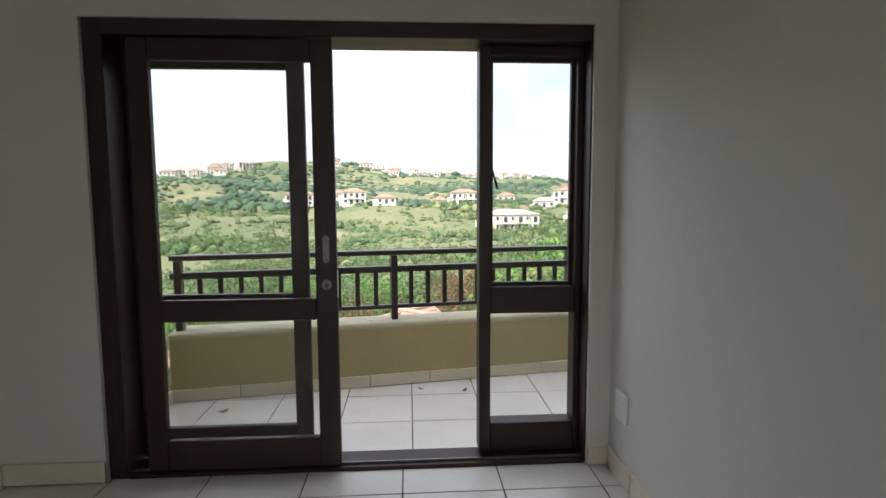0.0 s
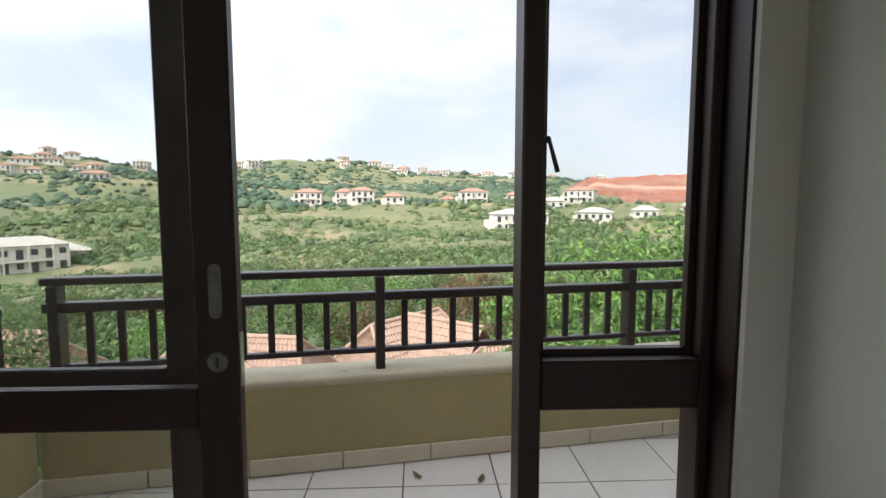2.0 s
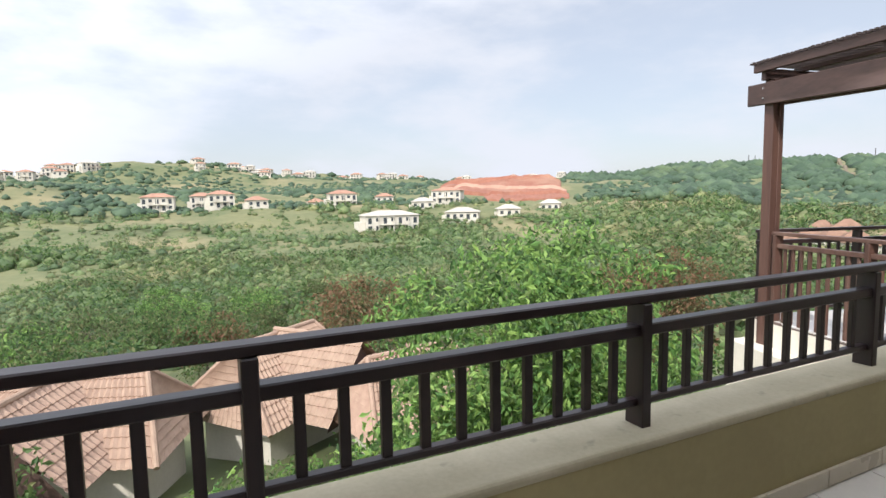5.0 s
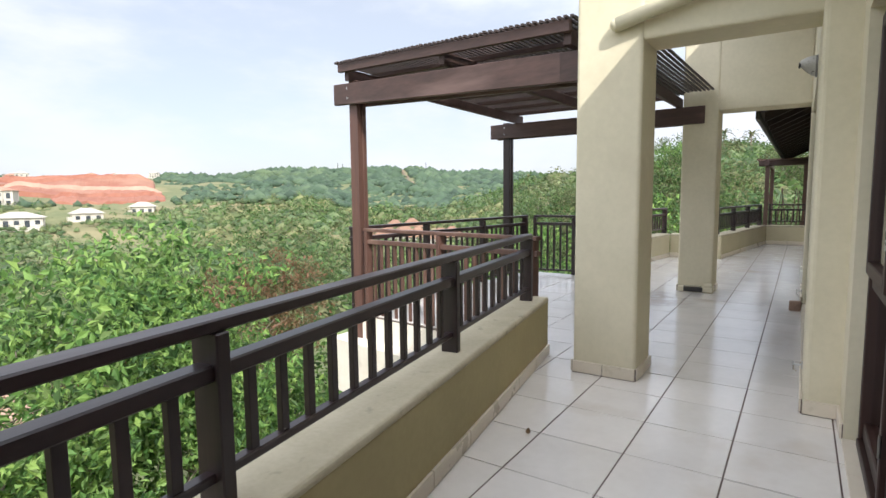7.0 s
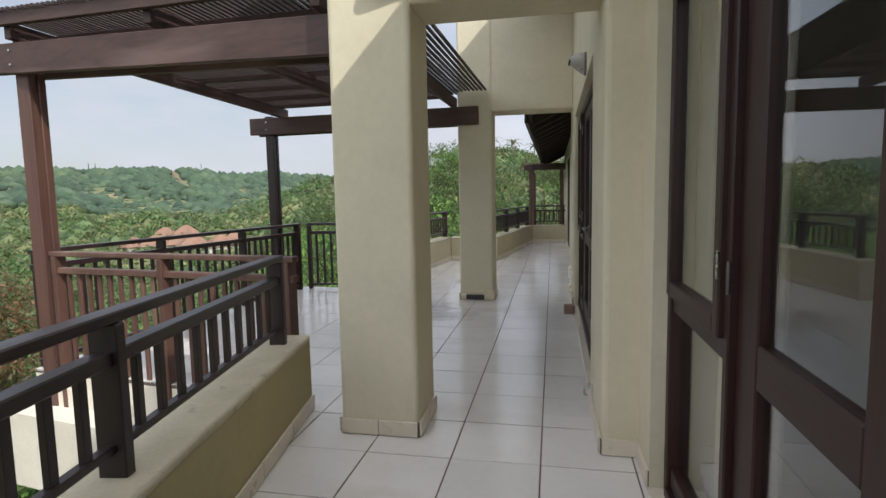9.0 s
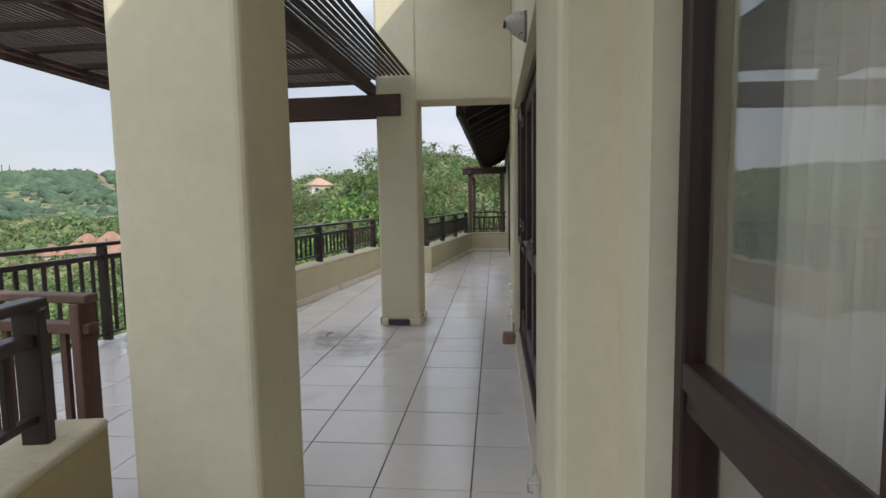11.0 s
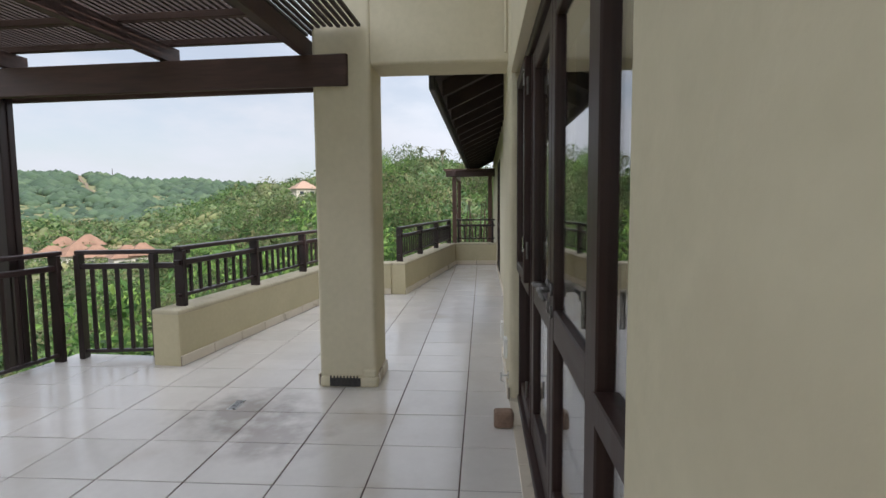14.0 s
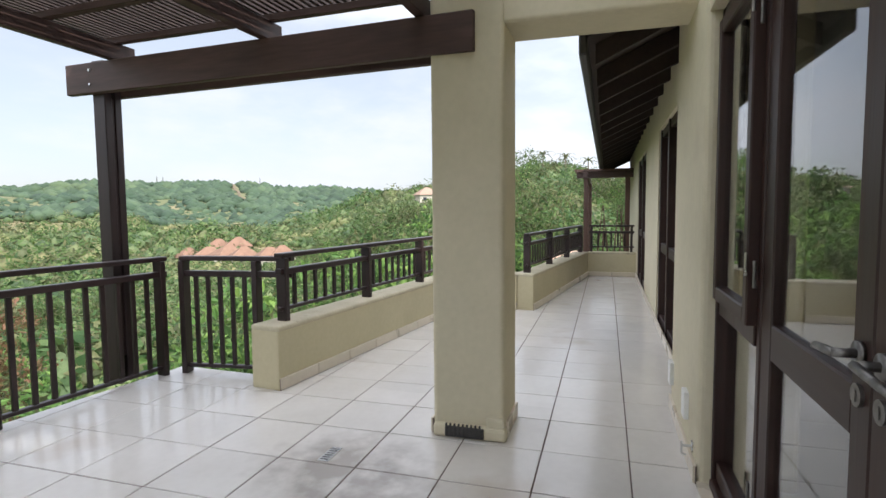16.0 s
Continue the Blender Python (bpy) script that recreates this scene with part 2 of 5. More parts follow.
LEAF_BRIGHT = leafy("bright_green_leaf", (0.140, 0.255, 0.062), (0.220, 0.350, 0.100), 0.45)
LEAF_MID = leafy("green_leaf", (0.070, 0.130, 0.040), (0.125, 0.190, 0.065), 0.5)
LEAF_OLIVE = leafy("olive_leaf", (0.095, 0.115, 0.046), (0.160, 0.165, 0.080), 0.45)
LEAF_RUST = leafy("rust_brown_leaf", (0.17, 0.100, 0.055), (0.24, 0.150, 0.080), 0.4)
BUSH = material("bush_green", (0.060, 0.100, 0.036), (0.125, 0.165, 0.066), 0.35, 0.8, 0.9, 2.2, island=0.45, depth=0.5, stain=(0.165, 0.165, 0.068), stain_scale=0.03, stain_at=(0.50, 0.66))
# the far woods' bluish cast is distance haze mixed into their green
WOODS = material("hazy_far_woods_green", (0.030, 0.060, 0.034), (0.062, 0.098, 0.050), 0.05, 0.85, 0.9, 0.5, island=0.35, depth=2.0, stain=(0.060, 0.092, 0.042), stain_scale=0.012, stain_at=(0.50, 0.68))


# ---- building blocks ----
def add_box(bm, lo, hi, m=None, bevel=0.0, segments=1):
    g = bmesh.ops.create_cube(bm, size=1.0)
    vs = g["verts"]
    lo, hi = Vector(lo), Vector(hi)
    for v in vs:
        v.co = Vector((lo[i] + (v.co[i] + 0.5) * (hi[i] - lo[i]) for i in range(3)))
    if bevel:
        es = list({e for v in vs for e in v.link_edges})
        r = bmesh.ops.bevel(bm, geom=es, offset=bevel, segments=segments, affect="EDGES", profile=0.5)
        vs = list({v for f in r["faces"] for v in f.verts} | {v for v in vs if v.is_valid})
    if m is not None:
        for v in vs:
            v.co = m @ v.co
    return vs


def add_tube(bm, a, b, r0, r1=None, sides=8):
    a, b = Vector(a), Vector(b)
    r1 = r0 if r1 is None else r1
    d = b - a
    m = Matrix.Translation((a + b) / 2) @ d.to_track_quat("Z", "Y").to_matrix().to_4x4()
    bmesh.ops.create_cone(bm, cap_ends=True, segments=sides, radius1=r0, radius2=r1, depth=d.length, matrix=m)


def mesh_of(name, bm, mat, smooth=False):
    me = bpy.data.meshes.new(name)
    bm.to_mesh(me)
    bm.free()
    me.materials.append(mat)
    if smooth:
        me.polygons.foreach_set("use_smooth", [True] * len(me.polygons))
    return me


def thing(name, at, label, category, group="", kind=""):
    ob = new(name)
    ob.empty_display_size = 0.1
    ob.matrix_basis = Matrix.Translation(at)
    return tagged(ob, label, category, group, kind)


def part(name, bm, mat, parent=None, label="", smooth=False):
    """Links a bmesh, built in the world's own metres, as one mesh under a thing or a part."""
    ob = new(name, mesh_of(name, bm, mat, smooth))
    if parent is not None:
        ob.parent = parent
        if parent.parent is None:
            ob.matrix_parent_inverse = parent.matrix_basis.inverted()
    if label:
        ob["label"] = label
    return ob


def box(name, mat, lo, hi, parent=None, bevel=0.004, segments=1, label=""):
    bm = bmesh.new()
    add_box(bm, lo, hi, None, bevel, segments)
    return part(name, bm, mat, parent, label)


def structure(name, mat, lo, hi, label, category, bevel=0.0, segments=1):
    return tagged(box(name, mat, lo, hi, None, bevel, segments), label, category, "", "structure")


def along(a, b, z=0.0):
    """A frame at a, whose x runs to b on the plan."""
    d = Vector((b[0] - a[0], b[1] - a[1]))
    ang = math.atan2(d.y, d.x)
    return Matrix.Translation((a[0], a[1], z)) @ Matrix.Rotation(ang, 4, "Z"), d.length


def bar(name, mat, a, b, lo_z, hi_z, half, parent, bevel=0.004, label="", off=0.0):
    """A timber that lies along the plan line a to b."""
    m, length = along(a, b)
    bm = bmesh.new()
    add_box(bm, (0, off - half, lo_z), (length, off + half, hi_z), m, bevel)
    return part(name, bm, mat, parent, label)


def railing(name, a, b, stations, label, base, top, mid, low, mats, post_half=(0.0225, 0.045), pitch=0.13, post_top=None,
            foot=None, over=(0.05, 0.05), group="", rail_half=0.036):
    """Posts at the given distances from a, a flat handrail, a mid rail, a low rail and balusters between the last two."""
    mx, mz = mats
    m, length = along(a, b)
    root = thing(name, (*a, base), label, "railing", group)
    for s in stations:
        bm = bmesh.new()
        add_box(bm, (s - post_half[0], -post_half[1], base if foot is None else foot), (s + post_half[0], post_half[1], top - 0.036 if post_top is None else post_top), m, 0.004)
        part("post", bm, mz, root)
    ends = (stations[0] - over[0], stations[-1] + over[1])
    for nm, z0, z1, half in (("handrail", top - 0.035, top, rail_half), ("mid_rail", mid - 0.045, mid, 0.030), ("bottom_rail", low - 0.028, low, 0.020)):
        bm = bmesh.new()
        add_box(bm, (ends[0], -half, z0), (ends[1], half, z1), m, 0.005)
        part(nm, bm, mx, root)
    stick = None
    for s0, s1 in zip(stations[:-1], stations[1:]):
        n = max(2, round((s1 - s0) / pitch))
        for k in range(1, n):
            s = s0 + (s1 - s0) * k / n
            if stick is None:
                bm = bmesh.new()
                add_box(bm, (-0.016, -0.011, low - 0.004), (0.016, 0.011, mid - 0.043), None, 0.002)
                stick = mesh_of("baluster", bm, mz)
            ob = new("baluster", stick)
            ob.parent = root
            ob.matrix_parent_inverse = root.matrix_basis.inverted()
            ob.matrix_basis = m @ Matrix.Translation((s, 0, 0))
    return root


def parapet(name, a, b, height, thick, label, mat=PARAPET):
    """A low plastered wall whose inner face runs from a to b; the thickness lies to the left of that line."""
    m, length = along(a, b)
    bm = bmesh.new()
    add_box(bm, (0, 0, -0.35), (length, thick, height - 0.03), m, 0.012, 2)
    ob = tagged(part(name, bm, mat), label, "parapet", "", "structure")
    bm = bmesh.new()
    add_box(bm, (-0.002, -0.004, height - 0.045), (length + 0.002, thick + 0.004, height), m, 0.018, 3)
    part("coping", bm, LEDGE, ob, "weathered grey-cream coping")
    skirting(a, b, ob)
    return ob


def skirting(a, b, parent, height=0.085, pitch=0.435, z=0.0, side=-1, start=0.0):
    """Tile pieces set against the foot of a wall."""
    m, length = along(a, b)
    bm = bmesh.new()
    lo, hi = (-0.005, 0.0) if side < 0 else (0.0, 0.005)
    add_box(bm, (0.002, lo, z - 0.002), (length - 0.002, hi, z + height - 0.003), m)
    part("skirting_grout", bm, GROUT, parent)
    s = 0.0
    first = pitch - start if start else pitch
    while s < length - 0.01:
        e = min(length, s + first)
        first = pitch
        bm = bmesh.new()
        lo, hi = (side * 0.015, 0.0) if side < 0 else (0.0, 0.015)
        add_box(bm, (s + 0.0025, lo, z + 0.005), (e - 0.0025, hi, z + height), m, 0.002)
        part("skirting_tile", bm, SKIRT, parent)
        s = e


# ---- structure: the house ----
EAVE_Y, EAVE_Z = 3.52, 2.83
IN = 0.085                                           # indoor floor level
WALL_IN, WALL_OUT = 2.735, 3.035


def wall_piece(lo, hi, name="wall", mat=PLASTER, label="cream plastered wall with rounded arrises", bevel=0.02):
    return structure(name, mat, lo, hi, label, "wall", bevel, 3 if bevel else 1)


D1 = (-1.375, 0.80)
D2 = (1.22, 3.765)
D3 = (4.87, 7.69)
TOP = 3.3
# wall round the sliding door, in two leaves: painted inside, plastered outside
for nm, mat, y0, y1, lab in (("wall_north", INWALL, WALL_IN, 2.86, "pale grey-green painted inner wall"), ("wall_north_outside", PLASTER, 2.86, WALL_OUT, "cream plastered outer wall")):
    edge = D1[1] + (0.11 if mat is PLASTER else 0.0)      # the outer reveal is set back
    for x0, x1, z0 in ((edge, D2[0], -0.3), (-3.4, D1[0], -0.3), (D1[0], edge, 2.093), (D2[0], D2[1], 2.12), (D2[1], 4.075, -0.3)):
        piece = structure(nm, mat, (x0, y0, z0), (x1, y1, TOP), lab, "wall")
# gateway pier, the wall of the wide door, the far wall with its two openings
wall_piece((4.055, 2.70, -0.3), (4.87, 3.21, 3.6), "wall_pier", bevel=0.03)
bm = bmesh.new()
add_box(bm, (D3[0], 2.92, 2.12), (D3[1], 3.207, 3.6))
tagged(part("wall_door_head", bm, PLASTER), "cream plastered wall above the glazed doors", "wall", "", "structure")
wall_piece((7.66, 2.80, -0.3), (8.69, 3.215, 3.6), "wall_pilaster", bevel=0.03)
W1, W2 = (9.75, 11.35), (13.3, 15.3)
bm = bmesh.new()
for x0, x1, z0, z1 in ((8.68, W1[0], -0.3, 3.2), (W1[1], W2[0], -0.3, 3.2), (W2[1], 19.0, -0.3, 3.2), (W1[0], W1[1], 2.10, 3.2), (W2[0], W2[1], 2.10, 3.2)):
    add_box(bm, (x0, 2.86, z0), (x1, 3.09, z1))
tagged(part("wall_far", bm, PLASTER), "cream plastered house wall with two tall openings", "wall", "", "structure")
# gateway column with lintel, and the far column with the wall above it
wall_piece((4.095, 4.145, -0.3), (4.50, 4.578, 3.6), "column_gateway", label="square cream plastered column with a tiled foot", bevel=0.025)
wall_piece((4.115, 3.19, 2.235), (4.48, 4.17, 3.6), "wall_gateway_lintel", label="cream plastered wall above the gateway", bevel=0.02)
wall_piece((7.895, 4.15, -0.3), (8.29, 4.56, 3.6), "column_terrace", label="square cream plastered column on the terrace", bevel=0.025)
wall_piece((7.91, 3.06, 2.25), (8.275, 4.17, 3.6), "wall_terrace_lintel", label="cream plastered wall above the terrace passage", bevel=0.02)
bm = bmesh.new()
add_tube(bm, (4.05, 4.30, 2.335), (4.05, 3.2, 2.60), 0.045, sides=16)
bmesh.ops.create_uvsphere(bm, u_segments=16, v_segments=8, radius=0.045, matrix=Matrix.Translation((4.05, 4.30, 2.335)))
tagged(part("plaster_moulding", bm, PLASTER, smooth=True), "rounded cream plaster moulding rising across the gateway wall", "moulding", "", "structure")
for a, b in (((4.50, 4.145), (4.095, 4.145)), ((4.095, 4.145), (4.095, 4.578)), ((4.095, 4.578), (4.50, 4.578))):
    skirting(a, b, bpy.data.objects["column_gateway"], side=1 if a[0] == b[0] else 1, pitch=0.22)
for a, b in (((8.29, 4.15), (7.895, 4.15)), ((7.895, 4.56), (8.29, 4.56))):
    skirting(a, b, bpy.data.objects["column_terrace"], side=1, pitch=0.2)
skirting((4.87, 3.21), (4.055, 3.21), bpy.data.objects["wall_pier"], side=-1)
skirting((4.055, 3.21), (4.055, WALL_OUT), bpy.data.objects["wall_pier"], side=-1)
skirting((4.055, WALL_OUT), (D2[1], WALL_OUT), bpy.data.objects["wall_north_outside"], side=-1)
skirting((8.69, 3.215), (7.66, 3.215), bpy.data.objects["wall_pilaster"], side=-1)
skirting((15.7, 3.09), (8.69, 3.09), bpy.data.objects["wall_far"], side=-1)
# flared plaster foot of the terrace column, round its air grate
bm = bmesh.new()
add_box(bm, (7.845, 4.13, 0.0), (7.905, 4.55, 0.075), None, 0.02, 2)
add_box(bm, (7.86, 4.14, 0.06), (7.905, 4.25, 0.13), None, 0.02, 2)
part("foot", bm, PLASTER, bpy.data.objects["column_terrace"])

# the room behind, with floor, ceiling and the other walls
structure("wall_east", INWALL, (0.905, -3.2, -0.1), (1.16, WALL_IN, 2.75), "pale grey-green painted inner wall", "wall")
structure("wall_west", INWALL, (-3.4, -3.2, -0.1), (-3.2, WALL_IN, 2.75), "pale grey-green painted inner wall", "wall")
bm = bmesh.new()
for x0, x1, z0, z1 in ((-3.4, -0.9, -0.1, 2.75), (0.5, 1.16, -0.1, 2.75), (-0.9, 0.5, -0.1, 0.8), (-0.9, 0.5, 2.1, 2.75)):
    add_box(bm, (x0, -3.4, z0), (x1, -3.2, z1))
tagged(part("wall_south", bm, INWALL), "pale grey-green painted inner wall with an assumed, unseen window opening", "wall", "", "structure")
structure("ceiling", CEIL, (-3.4, -3.4, 2.62), (1.16, WALL_IN, 2.75), "white painted ceiling", "ceiling")
# rooms behind the glazed doors
bm = bmesh.new()
add_box(bm, (1.16, -2.4, -0.1), (19.0, -2.2, 2.75))
tagged(part("wall_room_back", bm, INWALL), "pale painted back wall of the rooms", "wall", "", "structure")
structure("wall_room_divider", INWALL, (4.3, -2.2, -0.1), (4.5, 2.70, 2.75), "pale painted dividing wall", "wall")
structure("wall_room_end", INWALL, (8.6, -2.2, -0.1), (8.8, 2.86, 2.75), "pale painted dividing wall", "wall")
structure("wall_house_end", PLASTER, (18.8, -2.2, -0.3), (19.0, 2.86, 3.2), "cream plastered end wall", "wall")
structure("ceiling_rooms", CEIL, (1.16, -2.4, 2.62), (19.0, 2.86, 2.75), "white painted ceiling", "ceiling")
structure("floor_rooms", TILE, (1.16, -2.4, -0.1), (19.0, 2.92, 0.012), "cream tiled floor of the rooms behind", "floor")

# roofs: a dark timber eave over the rooms, and one over the far wall with its rafters
def roof_slab(name, x0, x1, y_eave, z_eave, y_back, z_back, thick, label):
    bm = bmesh.new()
    quad = [(x0, y_eave, z_eave), (x1, y_eave, z_eave), (x1, y_back, z_back), (x0, y_back, z_back)]
    low = [bm.verts.new(p) for p in quad]
    top = [bm.verts.new((p[0], p[1], p[2] + thick)) for p in quad]
    bm.faces.new(low)
    bm.faces.new(top[::-1])
    for i in range(4):
        j = (i + 1) % 4
        bm.faces.new((low[j], low[i], top[i], top[j]))
    bmesh.ops.recalc_face_normals(bm, faces=bm.faces)
    return tagged(part(name, bm, ROOFD), label, "roof", "", "structure")


main_roof = roof_slab("roof_rooms", -4.2, 4.14, EAVE_Y, EAVE_Z, -3.8, 5.6, 0.12, "dark timber roof eave over the rooms")
# added out of view: overhang sized to keep sun off the terrace wall
roof_slab("roof_middle", 4.50, 7.9, 3.78, 3.60, -3.8, 6.0, 0.12, "unseen timber roof over the middle room, its eave set to shade the terrace")
far_roof = roof_slab("roof_far", 8.27, 19.5, 3.74, 2.24, -2.6, 5.2, 0.06, "dark timber eave over the far wall")
far_slope = (5.2 - 2.24) / (-2.6 - 3.74)
for k in range(18):
    x = 8.5 + k * 0.62
    bm = bmesh.new()
    add_box(bm, (x - 0.03, 2.95, -0.12), (x + 0.03, 3.70, 0.0))
    for v in bm.verts:
        v.co.z += 2.236 + far_slope * (v.co.y - 3.74)
    part("rafter", bm, ROOFD, far_roof)
bm = bmesh.new()
add_box(bm, (8.29, 3.742, 2.15), (19.5, 3.79, 2.32), None, 0.01)
part("gutter", bm, IRON, far_roof, "dark eaves gutter board")


# ---- doors and windows ----
def frame_member(name, parent, x0, x1, z0, z1, y0, y1, mat, bevel=0.005):
    return box(name, mat, (x0, y0, z0), (x1, y1, z1), parent, bevel)


def pane(parent, x0, x1, z0, z1, y, name="pane"):
    ob = box(name, GLASS, (x0, y - 0.002, z0), (x1, y + 0.002, z1), parent, 0.0)
    ob.visible_shadow = False
    return ob


def beads(parent, x0, x1, z0, z1, y0, y1, w=0.012):
    """Thin glazing beads round a pane."""
    for a, b, c, d, m in ((x0, x0 + w, z0, z1, DOORW), (x1 - w, x1, z0, z1, DOORW), (x0 + w, x1 - w, z0, z0 + w, DOORH), (x0 + w, x1 - w, z1 - w, z1, DOORH)):
        frame_member("bead", parent, a, b, c, d, y0, y1, m, 0.002)


# sliding door: frame, fixed leaf, sliding leaf pushed open over it, fixed leaf with a casement
slider = tagged(thing("door_1", (-0.28, 3.0, IN), "dark-stained timber sliding door pushed half open", "door"), kind="structure")
for x0, x1 in ((-1.445, -1.36), (0.86, 0.905)):
    frame_member("jamb", slider, x0, x1, 0.012, 2.15, 2.85, 3.065, DOORW)
frame_member("head", slider, -1.36, 0.86, 2.075, 2.15, 2.85, 3.065, DOORH)
frame_member("sill", slider, -1.36, 0.86, 0.005, 0.030, 2.85, 3.02, DOORH)
box("track", DULL, (-1.36, 2.882, 0.030), (0.86, 2.892, 0.042), slider, 0.001, label="worn steel sliding track")


def leaf(name, label, x0, x1, y0, y1, left, right, z_top=2.07, z_bot=0.035, top=0.10, bottom=0.148, rail=(0.765, 0.868)):
    root = part(name, bmesh.new(), DOORW, slider, label)
    bm = bmesh.new()
    add_box(bm, (x0, y0, z_bot), (x0 + left, y1, z_top), None, 0.005)
    bm.to_mesh(root.data)
    bm.free()
    frame_member("stile", root, x1 - right, x1, z_bot, z_top, y0, y1, DOORW)
    for a, b in ((z_bot, z_bot + bottom), rail, (z_top - top, z_top)):
        frame_member("rail", root, x0 + left, x1 - right, a, b, y0 + 0.001, y1 - 0.001, DOORH)
    ym = (y0 + y1) / 2
    pane(root, x0 + left - 0.005, x1 - right + 0.005, z_bot + bottom - 0.005, rail[0] + 0.005, ym)
    pane(root, x0 + left - 0.005, x1 - right + 0.005, rail[1] - 0.005, z_top - top + 0.005, ym)
    return root


SHRINK = 0.9415
slider_at = (-0.279, 2.905, 0.153)
fixed_leaf = leaf("fixed_leaf", "fixed glazed leaf", -1.36, -0.512, 3.015, 3.05, 0.09, 0.085)
sliding_leaf = leaf("sliding_leaf", "sliding glazed leaf", -1.268, -0.352, 2.865, 2.905, 0.092, 0.10)
# recessed pull and lock plate
bm = bmesh.new()
add_box(bm, (-0.415, 2.861, 1.055), (-0.385, 2.866, 1.155))
for z in (1.055, 1.155):
    add_tube(bm, (-0.40, 2.861, z), (-0.40, 2.866, z), 0.015, sides=20)
add_box(bm, (-0.407, 2.859, 1.06), (-0.393, 2.862, 1.15), None, 0.001)
part("pull_plate", bm, DULL, sliding_leaf, "oval steel pull plate")
bm = bmesh.new()
add_tube(bm, (-0.40, 2.860, 0.935), (-0.40, 2.867, 0.935), 0.024, sides=20)
part("lock", bm, DULL, sliding_leaf, "round steel lock plate")
bm = bmesh.new()
add_box(bm, (-0.404, 2.858, 0.922), (-0.396, 2.861, 0.946))
part("keyhole", bm, IRON, sliding_leaf)
bm = bmesh.new()
add_box(bm, (-0.353, 2.875, 0.87), (-0.349, 2.896, 1.0))
part("latch_strip", bm, METAL, sliding_leaf, "worn steel latch strip")
side_leaf = part("side_leaf", bmesh.new(), DOORW, slider, "fixed glazed leaf with an upper casement")
bm = bmesh.new()
add_box(bm, (0.342, 2.945, 0.035), (0.40, 3.055, 2.075), None, 0.005)
bm.to_mesh(side_leaf.data)
bm.free()
frame_member("stile", side_leaf, 0.83, 0.86, 0.035, 2.075, 2.95, 3.05, DOORW)
frame_member("rail", side_leaf, 0.40, 0.83, 0.035, 0.185, 2.95, 3.05, DOORH)
frame_member("rail", side_leaf, 0.40, 0.83, 0.76, 0.895, 2.95, 3.05, DOORH)
frame_member("rail", side_leaf, 0.40, 0.83, 2.03, 2.075, 2.95, 3.05, DOORH)
pane(side_leaf, 0.395, 0.835, 0.18, 0.765, 3.0)
beads(side_leaf, 0.40, 0.83, 0.895, 2.03, 3.0, 3.03, 0.018)
pane(side_leaf, 0.41, 0.82, 0.905, 2.02, 3.012)
bm = bmesh.new()
add_tube(bm, (0.405, 2.94, 1.47), (0.405, 2.962, 1.47), 0.009)
add_tube(bm, (0.405, 2.936, 1.475), (0.428, 2.930, 1.388), 0.0045, 0.0065)
part("casement_handle", bm, IRON, side_leaf, "small dark casement handle")
slider.matrix_basis = Matrix.Translation(slider_at) @ Matrix.Diagonal((SHRINK, 1.0, 0.942, 1.0))


